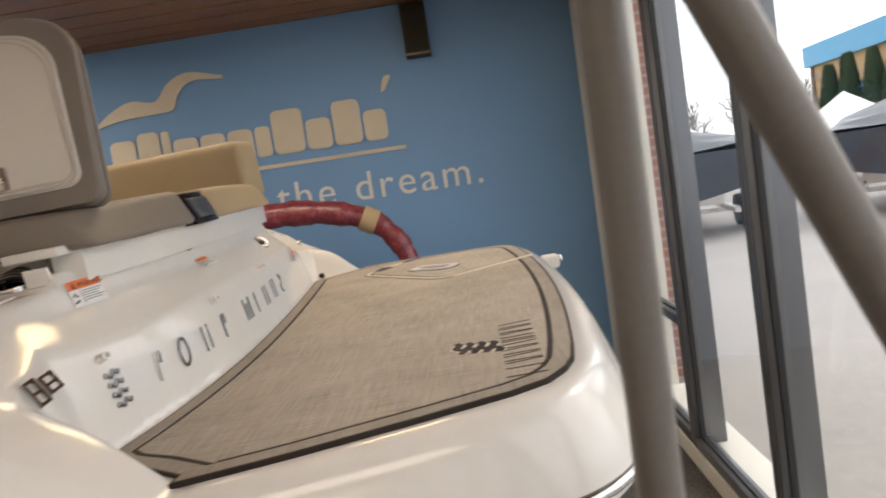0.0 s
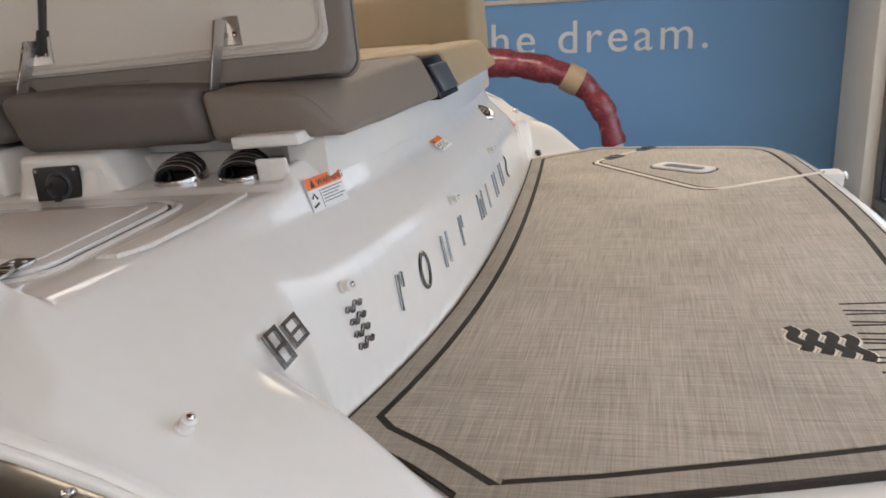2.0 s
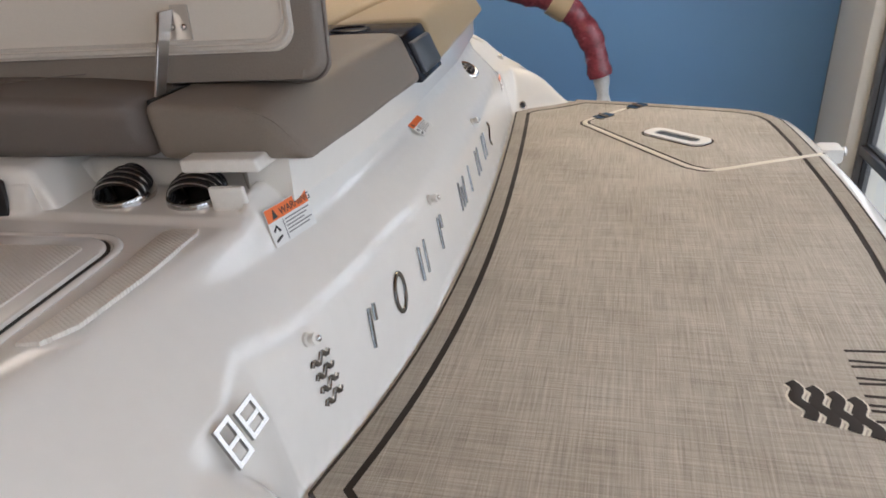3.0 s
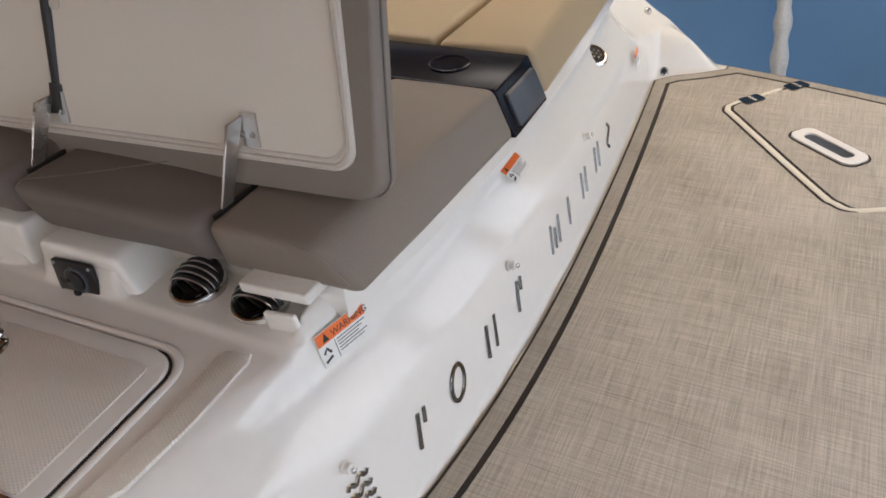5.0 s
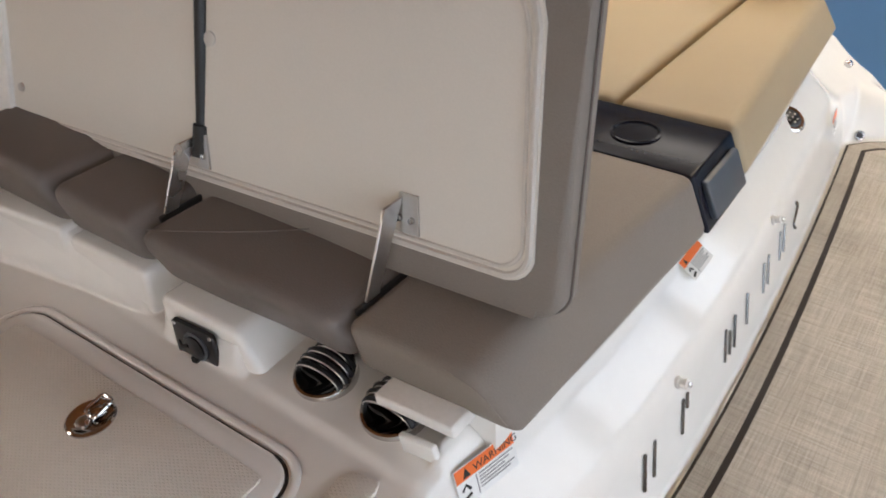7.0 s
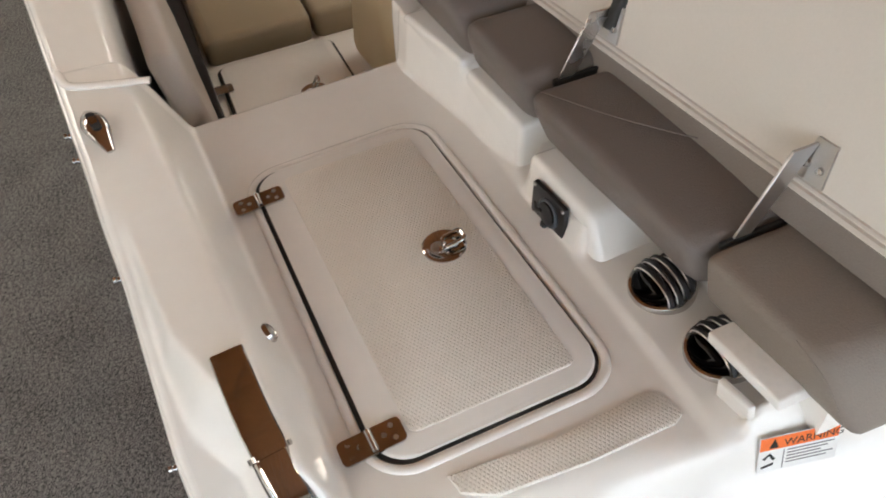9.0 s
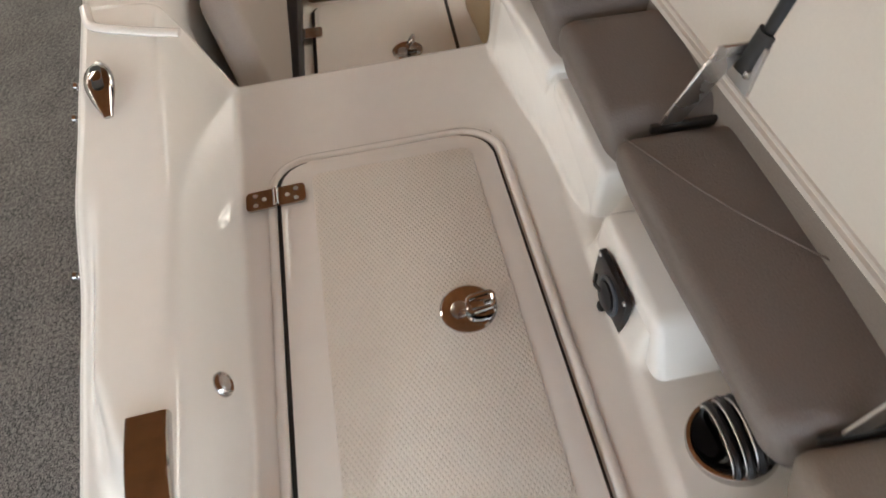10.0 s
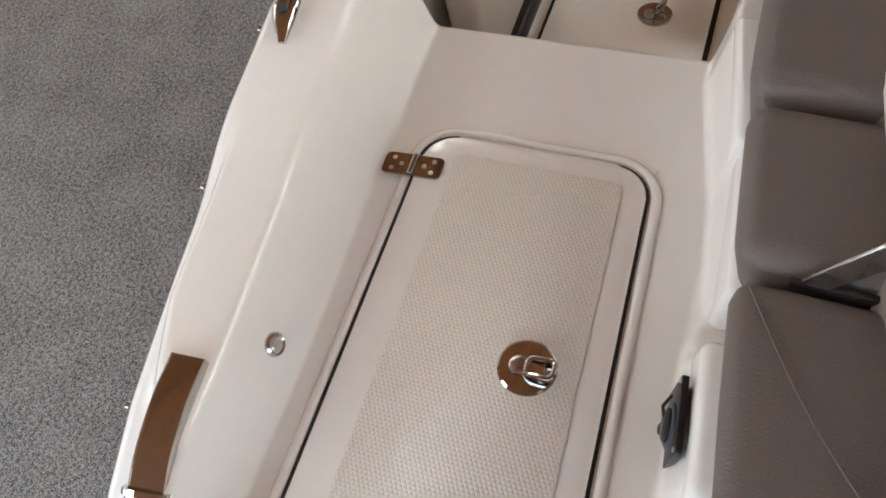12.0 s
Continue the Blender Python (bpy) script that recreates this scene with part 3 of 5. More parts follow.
def pad_outline():
    line = platform_outline()
    front = []
    for v in np.linspace(1.10, -1.10, 45):
        front.append((float(foot(v)) + 0.008, CY + float(v)))
    return [tuple(p) for p in line] + front


def platform_body():
    """Rolled edge: the pad's outline grown outwards and downwards in steps."""
    line = [Vector(p) for p in platform_outline()]
    a, b = line[0], line[-1]
    line = [Vector((-0.50, a.y - 0.02))] + line + [Vector((-0.50, b.y + 0.02))]
    sm = [Vector((p.x, p.y)) for p in smooth_line([(p.x, p.y, 0) for p in line], 5)]
    steps = [(-0.02, 0.0), (0.012, 0.0), (0.030, -0.004), (0.046, -0.016), (0.062, -0.042), (0.080, -0.085), (0.094, -0.13), (0.099, -0.155), (0.087, -0.16), (0.085, -0.20), (-0.1, -0.23)]
    bm = bmesh.new()
    rows = []
    for g, dz in steps:
        row = []
        for i, p in enumerate(sm):
            t = (sm[min(i + 1, len(sm) - 1)] - sm[max(i - 1, 0)]).normalized()
            nrm = Vector((t.y, -t.x))
            q = p + nrm * g
            row.append(bm.verts.new((q.x, q.y, PLAT + dz)))
        rows.append(row)
    for r0, r1 in zip(rows, rows[1:]):
        for i in range(len(r0) - 1):
            bm.faces.new((r0[i], r0[i + 1], r1[i + 1], r1[i]))
    bm.faces.new(rows[0])
    bm.faces.new(rows[-1][::-1])
    return bm, sm


pbm, edge_line = platform_body()
platform = part("swim_platform", pbm, GEL, boat, "white moulded swim platform with rolled edge")
pts = []
for i, p in enumerate(edge_line):
    t = (edge_line[min(i + 1, len(edge_line) - 1)] - edge_line[max(i - 1, 0)]).normalized()
    q = p + Vector((t.y, -t.x)) * 0.098
    pts.append((q.x, q.y, PLAT - 0.168))
part("edge_trim", tube(pts, 0.011, 10), CHROME, platform, "polished metal edge strip")

# foam decking in layers, so that the dark grooves are real gaps
outline = pad_outline()
pad = part("platform_pad", slab(outline, PLAT - 0.002, PLAT + 0.0092), BLACKFOAM, boat, "tan brushed foam decking with dark grooves", smooth=False)
part("pad_border", ringslab(inset(outline, 0.006), inset(outline, 0.040), PLAT + 0.003, PLAT + 0.0105), FOAM_EDGE, pad, smooth=False)
part("pad_field", slab(inset(outline, 0.052), PLAT + 0.003, PLAT + 0.0105), FOAM, pad, smooth=False)
ZP = PLAT + 0.0105

# locker lid in the pad
lid_line = smooth_line([(-0.20, CY + 0.985, ZP), (-0.31, CY + 0.85, ZP), (-0.325, CY + 0.80, ZP), (-0.29, CY + 0.745, ZP), (-0.06, CY + 0.42, ZP), (-0.01, CY + 0.365, ZP), (0.04, CY + 0.352, ZP), (0.17, CY + 0.42, ZP), (0.325, CY + 0.50, ZP)], 8)
locker = part("locker_lid", tube(lid_line, 0.0085, 8, flat=0.3), CREAM, boat, "cream edged locker lid in the platform pad")
for gx, gy in ((0.012, 0.008), (-0.011, -0.008)):
    part("lid_groove", tube([p + Vector((gx, gy, 0.0004)) for p in lid_line], 0.0042, 6, flat=0.25), BLACKFOAM, locker)
hm = Matrix.Translation((-0.045, 2.915, ZP)) @ pose(0, 0, 0, 0, 0, -40)
part("lid_handle", moved(ringslab(rrect(-0.105, 0.105, -0.042, 0.042, 0.03), rrect(-0.075, 0.075, -0.02, 0.02, 0.016), -0.004, 0.005), hm), WHITEPL, locker, "white recessed lift handle")
part("handle_recess", moved(slab(rrect(-0.075, 0.075, -0.02, 0.02, 0.016), 0, 0.001), hm), GREYPLASTIC, locker)
part("handle_line", moved(ringslab(rrect(-0.112, 0.112, -0.049, 0.049, 0.035), rrect(-0.106, 0.106, -0.043, 0.043, 0.031), -0.002, 0.0012), hm), BLACKFOAM, locker)
for hx, hy in ((-0.27, CY + 0.885), (-0.16, CY + 1.02)):
    m = Matrix.Translation((hx, hy, ZP)) @ pose(0, 0, 0, 0, 0, 50)
    part("lid_hinge", join(moved(slab(rrect(-0.036, 0.036, -0.021, 0.021, 0.008, 3), 0, 0.004), m), moved(tube([(0, -0.02, 0.004), (0, 0.02, 0.004)], 0.0045, 8), m)), DARKCHROME, locker, "dark chrome hinge", smooth=False)

# pressed mark and name strokes in the pad, as plain shapes
for k in range(4):
    wav = [Vector((0.058 + 0.0255 * k + 0.016 * f + 0.006 * math.sin(f * 3.2 * math.pi), 1.652 - 0.010 * k - 0.088 * f, ZP)) for f in np.linspace(0, 1, 13)]
    part("pad_wave_edge", tube(wav, 0.0125, 8, flat=0.06), CREAM, pad)
    part("pad_wave", tube([p + Vector((0, 0, 0.0009)) for p in wav], 0.009, 8, flat=0.06), BLACKFOAM, pad)
strokes = ((0.0, 0.034, 1), (0.05, 0.034, 2), (0.1, 0.03, 2), (0.148, 0.03, 2), (0.195, 0.05, 3), (0.258, 0.0, 1), (0.28, 0.03, 2), (0.325, 0.03, 2), (0.372, 0.028, 2))
for off, w, n in strokes:
    bms = []
    for k in range(n):
        y = 1.352 + off + (w * k / max(1, n - 1) if n > 1 else 0)
        bms.append(tube([(0.155, y, ZP), (0.228, y + (0.006 if k % 2 else -0.002), ZP)], 0.0034, 6, flat=0.25))
    part("pad_name_stroke", join(*bms), BLACKFOAM, pad)


# chrome name pieces on the transom as plain strokes and rings
def on_transom(y, z):
    """Place and axes on the steep transom face at a given height."""
    xs = np.linspace(-0.75, -0.35, 801)
    zz = deck_height(xs, np.full_like(xs, y))
    i = int(np.argmin(np.abs(zz - z) + (xs < -0.7)))
    p = Vector((xs[i], y, zz[i]))
    j0, j1 = max(i - 3, 0), min(i + 3, 800)
    slope = Vector((xs[j0] - xs[j1], 0, zz[j0] - zz[j1])).normalized()
    e = 0.01
    z2 = deck_height(xs, np.full_like(xs, y + e))
    k = int(np.argmin(np.abs(z2 - z) + (xs < -0.7)))
    along = Vector((xs[k] - xs[i], e, 0)).normalized()
    nrm = along.cross(slope).normalized()
    if nrm.x < 0:
        nrm = -nrm
    return frame_on(p + nrm * 0.002, nrm, along)


def on_deck(x, y):
    e = 0.004
    z = float(deck_height(np.array(x), np.array(y)))
    dx = (float(deck_height(np.array(x + e), np.array(y))) - float(deck_height(np.array(x - e), np.array(y)))) / (2 * e)
    dy = (float(deck_height(np.array(x), np.array(y + e))) - float(deck_height(np.array(x), np.array(y - e)))) / (2 * e)
    return frame_on((x, y, z), (-dx, -dy, 1), (1, 0, 0))


names = {1.575: "half", 1.694: "ring", 1.822: "pair", 1.942: "half", 2.163: "wide", 2.262: "bar", 2.388: "pair", 2.512: "pair", 2.632: "swash"}
for y, kind in names.items():
    m = on_transom(y, 1.193)
    h, sl = 0.030, 0.008
    seg = []
    if kind == "ring":
        seg.append(tube([(0.021 * math.cos(a) + sl * math.sin(a), h * math.sin(a), 0) for a in np.linspace(0, 2 * math.pi, 25)[:-1]], 0.0045, 8, True, 0.6))
    if kind in ("bar", "half"):
        seg.append(tube([(-sl, -h, 0), (sl, h, 0)], 0.0045, 8, flat=0.6))
    if kind == "half":
        seg.append(tube([(sl * 0.2 + 0.017, 0.004, 0), (sl + 0.017, h, 0)], 0.0045, 8, flat=0.6))
    if kind in ("pair", "wide"):
        wd = 0.017 if kind == "pair" else 0.024
        for s in (-1, 1):
            seg.append(tube([(-sl + s * wd, -h, 0), (sl + s * wd, h, 0)], 0.0042, 8, flat=0.6))
        if kind == "wide":
            seg.append(tube([(-sl, -h, 0), (sl * 0.3, h * 0.5, 0)], 0.0042, 8, flat=0.6))
    if kind == "swash":
        seg.append(tube([(0.014 * math.sin(2.2 * math.pi * (f - 0.5)) + sl * (2 * f - 1), h * (2 * f - 1), 0) for f in np.linspace(0, 1, 13)], 0.0045, 8, flat=0.6))
    part("name_piece", moved(join(*seg), m), DARKCHROME, boat, "chrome name piece")
m = on_transom(1.437, 1.193)
waves = []
for k in range(4):
    waves.append(tube([(-0.022 + 0.044 * f, -0.03 + 0.02 * k + 0.005 * math.sin(f * 4 * math.pi) + 0.006 * f, 0) for f in np.linspace(0, 1, 11)], 0.0042, 8, flat=0.6))
part("wave_badge", moved(join(*waves), m), DARKCHROME, boat, "chrome wave badge")
m = frame_on((-0.590, 1.237, 1.263), (0.78, -0.16, 0.60), (0.02, 1, 0.08))
blk = []
for o, w, h0, low in ((-0.036, 0.028, 0.025, -0.024), (0.0, 0.033, 0.019, -0.017)):
    quad = [(o + 0.2 * low, low), (o + w + 0.2 * low, low), (o + w + 0.2 * h0, h0), (o + 0.2 * h0, h0)]
    blk.append(ringslab(quad, inset(quad, 0.0052), -0.002, 0.0035))
    blk.append(slab([(o + 0.005, -0.0025), (o + w - 0.004, -0.0025), (o + w - 0.003, 0.0025), (o + 0.006, 0.0025)], -0.002, 0.0032))
part("model_badge", moved(join(*blk), m), BADGE, boat, "plain chrome badge frames", smooth=False)


# small fittings on the deck
def snap(x, y):
    m = on_deck(x, y)
    st = part("cover_snap", lathe([(0.010, -0.003), (0.010, 0.004), (0.007, 0.006), (0.0065, 0.012), (0.0085, 0.013), (0.0085, 0.017), (0.004, 0.019)], m, 16), WHITEPL, boat, "white cover snap stud")
    part("stud", lathe([(0.0045, 0.018), (0.0045, 0.022), (0.002, 0.024)], m, 12), CHROME, st)


for sx, sy in ((-0.596, 1.43), (-0.556, 1.94), (-0.575, 2.46), (-0.606, 1.028)):
    snap(sx, sy)


def eyelet(x, y, r=0.02, middle=BLACK):
    m = on_deck(x, y)
    a = part("deck_light", lathe([(r, -0.003), (r, 0.003), (r * 0.85, 0.006), (r * 0.7, 0.004), (r * 0.1, 0.0045)], m, 22), CHROME, boat, "chrome ringed deck fitting")
    part("lens", lathe([(r * 0.62, 0.004), (r * 0.5, 0.0062), (0.001, 0.007)], m, 18), middle, a)


m = frame_on((-0.653, 2.79, 1.338), (0.5, -0.25, 0.83), (0, 1, 0))
far_light = part("deck_light", lathe([(0.036, -0.012), (0.036, 0.003), (0.031, 0.007), (0.026, 0.006), (0.002, 0.0065)], m, 26), CHROME, boat, "chrome ringed deck fitting")
part("lens", lathe([(0.0255, 0.0055), (0.022, 0.0085), (0.001, 0.0095)], m, 20), BLACK, far_light)
for k in range(7):
    a = 2 * math.pi * k / 6
    r = 0.013 if k < 6 else 0.0
    part("lens_dot", lathe([(0.0028, 0.008), (0.0022, 0.0105), (0.0005, 0.011)], m @ pose(r * math.cos(a), r * math.sin(a), 0), 8), STEEL, far_light)
eyelet(-0.659, 2.104, 0.027)
eyelet(-0.558, 3.266, 0.015)
eyelet(-1.054, 1.034, 0.0145, STEEL)
part("stern_eye", lathe([(0.012, -0.01), (0.012, 0.01), (0.006, 0.016)], on_deck(-0.655, 3.385), 12), CHROME, boat)


def label(corner, normal, along, w, h, words):
    """A warning sticker hung from its upper corner."""
    m0 = frame_on(Vector(corner) + Vector(normal).normalized() * 0.004, normal, along)
    st = part("warning_label", moved(box(0, w, -h, 0, 0.0012, 0.002), m0), PAPER, boat, "orange and white warning label", smooth=False)
    part("label_band", moved(box(0.001, w - 0.001, -h * 0.36, -0.001, 0.002, 0.0026), m0), ORANGE, st, smooth=False)
    tri = slab([(w * 0.12, -h * 0.31), (w * 0.24, -h * 0.31), (w * 0.18, -h * 0.06)], 0.0026, 0.003)
    part("label_triangle", moved(tri, m0), INK, st, smooth=False)
    lines = [box(w * 0.36, w * (0.95 - 0.08 * (k % 3)), -h * (0.47 + 0.09 * k), -h * (0.435 + 0.09 * k), 0.002, 0.0024) for k in range(5)]
    lines.append(box(w * 0.31, w * 0.325, -h * 0.95, -h * 0.42, 0.002, 0.0024))
    for ln in lines:
        part("label_line", moved(ln, m0), bpy.data.materials.get("label_grey") or mat("label_grey", (0.25, 0.25, 0.25), 0.5), st, smooth=False)
    pic = [tube([(w * 0.07, -h * 0.62, 0.0022), (w * 0.14, -h * 0.5, 0.0022), (w * 0.2, -h * 0.66, 0.0022)], 0.0022, 6, flat=0.3), tube([(w * 0.05, -h * 0.86, 0.0022), (w * 0.2, -h * 0.78, 0.0022)], 0.002, 6, flat=0.3)]
    part("label_picture", moved(join(*pic), m0), INK, st)
    if words:
        c = bpy.data.curves.new("label_word", "FONT")
        c.body, c.size, c.extrude = words, h * 0.27, 0.0002
        c.materials.append(INK)
        ob = new("label_word", c)
        ob.parent = st
        ob.matrix_basis = m0 @ Matrix.Translation((w * 0.3, -h * 0.3, 0.0029))


label((-0.679, 1.512, 1.407), (0.94, -0.20, 0.26), (0.21, 0.975, 0.0), 0.098, 0.056, "WARNING")
label((-0.601, 2.99, 1.268), (0.95, 0.12, 0.27), (-0.15, 1.0, 0.0), 0.07, 0.045, "")
label((-0.640, 2.10, 1.360), (0.55, 0.0, 0.83), (0.0, 1.0, 0.03), 0.082, 0.042, "")

# grey stops under the cushion edge
for ty in (1.789, 2.582):
    part("cushion_stop", box(-0.702, -0.684, ty - 0.02, ty + 0.02, 1.432, 1.452, 0.003), STEEL, boat, "small grey cushion stop")

# cleats


def bar(pts, w, h, r):
    """Rounded rectangular bar swept along points, flat side up."""
    bm = bmesh.new()
    p = [Vector(q) for q in pts]
    rows = []
    for i, q in enumerate(p):
        d = (p[min(i + 1, len(p) - 1)] - p[max(i - 1, 0)]).normalized()
        side = d.cross(Vector((0, 0, 1))).normalized()
        up = side.cross(d)
        rows.append([bm.verts.new(q + side * x + up * y) for x, y in rrect(-w / 2, w / 2, -h / 2, h / 2, r, 3)])
    n = len(rows[0])
    for a, b in zip(rows, rows[1:]):
        for k in range(n):
            bm.faces.new((a[k], a[(k + 1) % n], b[(k + 1) % n], b[k]))
    bm.faces.new(rows[0][::-1])
    bm.faces.new(rows[-1])
    return bm


cpath = [(-0.995, 0.984, 1.488), (-0.95, 0.988, 1.486), (-0.90, 0.993, 1.474), (-0.862, 0.999, 1.459)]
c1 = part("flush_cleat", bar(smooth_line(cpath, 5), 0.042, 0.022, 0.004), CHROME, boat, "polished flush cleat", smooth=False)
cap = [(-0.868, 0.998, 1.461), (-0.845, 1.001, 1.450), (-0.82, 1.006, 1.431), (-0.798, 1.011, 1.406)]
part("cleat_cap", bar(smooth_line(cap, 5), 0.046, 0.034, 0.012), CHROME, c1, "rounded chrome end cap")
part("cap_collar", bar([cap[0], [a + 0.25 * (b - a) for a, b in zip(cap[0], cap[1])]], 0.052, 0.040, 0.013), CHROME, c1)
part("cap_screw", lathe([(0.006, -0.002), (0.006, 0.003), (0.003, 0.0045), (0.001, 0.003)], frame_on(Vector(cap[2]) + Vector((0.004, -0.020, 0.009)), (0.2, -0.75, 0.6), (1, 0, 0)), 14), STEEL, c1)
cl = []
for i in range(15):
    f = i / 14
    cl.append((-1.510 + 0.105 * f, 0.880 + 0.025 * f, float(deck_height(np.array(-1.510 + 0.105 * f), np.array(0.892))) + 0.004 + 0.012 * math.sin(math.pi * f)))
c2 = part("pull_up_cleat", tube(cl, lambda t: 0.005 + 0.014 * math.sin(math.pi * min(max(t, 0.02), 0.98)), 14, flat=0.55), CHROME, boat, "oval chrome pull-up cleat")
part("cleat_slot", moved(slab(rrect(-0.022, 0.022, -0.007, 0.007, 0.006), 0, 0.003), on_deck(-1.457, 0.893) @ pose(0, 0, 0.0225, 0, 0, 13)), BLACK, c2)


# walkway hatch
def lay(bm):
    """Drops a flat piece onto the walkway's slope, squared to the hull's taper."""
    for v in bm.verts:
        v.co.y += 0.04 * (v.co.x + 1.12)
        v.co.z += float(walkway(v.co.x, v.co.y))
    return bm


HX0, HX1, HY0, HY1 = -1.423, -0.828, 1.098, 1.398
hatch = part("floor_hatch", lay(slab(rrect(HX0, HX1, HY0, HY1, 0.045, 8), -0.01, 0.007, 0.004, 3)), GEL, boat, "cream white hinged floor hatch with textured tread")
part("hatch_gasket", lay(ringslab(rrect(HX0 - 0.0045, HX1 + 0.0045, HY0 - 0.0065, HY1 + 0.0045, 0.049, 8), rrect(HX0 + 0.002, HX1 - 0.002, HY0 + 0.002, HY1 - 0.002, 0.044, 8), -0.004, 0.0015)), RUBBER, hatch, smooth=False)
bead = rrect(HX0 - 0.0135, HX1 + 0.0135, HY0 - 0.0135, HY1 + 0.0135, 0.058, 8)
part("hatch_bead", lay(tube([(x, y, 0.001) for x, y in bead], 0.0062, 10, True, 0.6)), GEL, hatch, "raised gelcoat bead")
part("hatch_tread", lay(slab(rrect(HX0 + 0.03, HX1 - 0.028, HY0 + 0.045, HY1 - 0.03, 0.012, 4), 0.005, 0.0095, 0.002, 2)), NONSKID, hatch, "textured non-skid tread")
part("aft_tread", lay(slab([(-0.790, 1.16), (-0.765, 1.165), (-0.744, 1.20), (-0.735, 1.31), (-0.733, 1.425), (-0.740, 1.439), (-0.776, 1.434), (-0.785, 1.42), (-0.777, 1.29)], -0.002, 0.004, 0.0015)), NONSKID, boat, "textured non-skid strip")
part("fore_bead", lay(tube(smooth_line([(-1.425, 1.10, 0.0), (-1.44, 1.2, 0.0), (-1.44, 1.36, 0.0), (-1.425, 1.405, 0.0)], 6), 0.005, 8, flat=0.6)), GEL, boat)


def strap_hinge(x, y):
    m = Matrix.Translation((x, y, float(walkway(x, y)) + 0.0085)) @ pose(0, 0, 0, 2.0, 0, 3)
    h = part("hatch_hinge", moved(slab(rrect(-0.0175, 0.0175, -0.041, 0.041, 0.007, 3), 0, 0.0035), m), CHROME, hatch, "polished strap hinge", smooth=False)
    part("hinge_barrel", moved(tube([(-0.016, 0, 0.004), (0.016, 0, 0.004)], 0.0045, 10), m), CHROME, hatch)
    for px, py in ((-0.009, -0.028), (0.009, -0.028), (0, -0.016), (-0.009, 0.028), (0.009, 0.028), (0, 0.016)):
        part("screw", moved(lathe([(0.0036, 0), (0.0034, 0.0042), (0.001, 0.0048)], None, 10), m @ Matrix.Translation((px, py, 0))), STEEL, hatch)


strap_hinge(-1.358, 1.083)
strap_hinge(-0.866, 1.108)


def lift_latch(x, y, z, owner, tilt=0, ring_up=14, turn=0):
    m = Matrix.Translation((x, y, z)) @ pose(0, 0, 0, 0, tilt, turn)
    la = part("latch_plate", lathe([(0.0335, -0.002), (0.0335, 0.0015), (0.031, 0.0032), (0.026, 0.0026), (0.020, 0.0012), (0.001, 0.001)], m, 36), CHROME, owner, "round chrome lift latch")
    part("latch_bar", moved(box(-0.006, 0.006, -0.004, 0.02, 0.001, 0.008, 0.002), m), CHROME, owner)
    a = radians(ring_up)
    loop = [(x, y * math.cos(a), 0.006 + y * math.sin(a)) for x, y in rrect(-0.0105, 0.0105, 0.0, 0.031, 0.006, 4)]
    part("latch_ring", moved(tube(loop, 0.0033, 8, True), m), CHROME, owner)
    part("latch_boss", moved(lathe([(0.011, 0.001), (0.0105, 0.004), (0.008, 0.0055), (0.001, 0.006)], None, 20), m @ pose(0, -0.010, 0)), STEEL, owner)


lift_latch(-1.12, 1.31, float(walkway(-1.12, 1.31)) + 0.0098, hatch)

# moulded boxes of the seat base
part("seat_base_box", hexa([(-1.18, 1.468, 1.36), (-0.955, 1.486, 1.36), (-0.955, 1.62, 1.36), (-1.18, 1.62, 1.36), (-1.176, 1.477, 1.478), (-1.022, 1.490, 1.472), (-1.022, 1.62, 1.472), (-1.176, 1.62, 1.478)], 0.012, 4), GEL, boat, "white moulded seat base box")
part("seat_base_box", hexa([(-1.405, 1.466, 1.37), (-1.222, 1.482, 1.37), (-1.222, 1.62, 1.37), (-1.405, 1.62, 1.37), (-1.405, 1.475, 1.496), (-1.226, 1.491, 1.487), (-1.226, 1.62, 1.487), (-1.405, 1.62, 1.496)], 0.010, 4), GEL, boat, "white moulded seat base box")
part("seat_base_box", hexa([(-1.615, 1.44, 1.38), (-1.405, 1.468, 1.37), (-1.405, 1.62, 1.37), (-1.615, 1.62, 1.38), (-1.61, 1.44, 1.512), (-1.405, 1.468, 1.513), (-1.405, 1.62, 1.513), (-1.61, 1.62, 1.512)], 0.010, 3), GEL, boat, "white moulded seat base box")
# socket plate on the seat base
SOCKET = frame_on((-1.0975, 1.4715, 1.427), (0.08, -1, 0.07), (1, 0.09, 0))
sk = part("socket_plate", moved(slab(rrect(-0.042, 0.042, -0.032, 0.032, 0.006, 4), -0.003, 0.004, 0.0015), SOCKET), BLACK, boat, "black socket plate with cap")
part("socket_rim", moved(lathe([(0.024, 0.003), (0.024, 0.0065), (0.0215, 0.008), (0.019, 0.0075), (0.018, 0.004)], None, 28), SOCKET @ pose(0.004, 0, 0)), GREYPLASTIC, sk)
part("socket_cap", moved(lathe([(0.018, 0.004), (0.018, 0.010), (0.014, 0.0125), (0.001, 0.013)], None, 24), SOCKET @ pose(0.004, 0, 0)), BLACK, sk)
part("cap_tab", moved(box(-0.005, 0.007, -0.036, -0.017, 0.004, 0.013, 0.003), SOCKET), RUBBER, sk)
part("cap_strap", moved(tube([(-0.003, 0.004, 0.013), (-0.016, -0.002, 0.014), (-0.03, -0.004, 0.006)], 0.003, 8, flat=0.6), SOCKET), RUBBER, sk)
for qx in (-0.036, 0.036):
    for qy in (-0.026, 0.026):
        part("screw", moved(lathe([(0.0032, 0.0035), (0.0025, 0.0055)], None, 10), SOCKET @ pose(qx, qy, 0)), STEEL, sk)


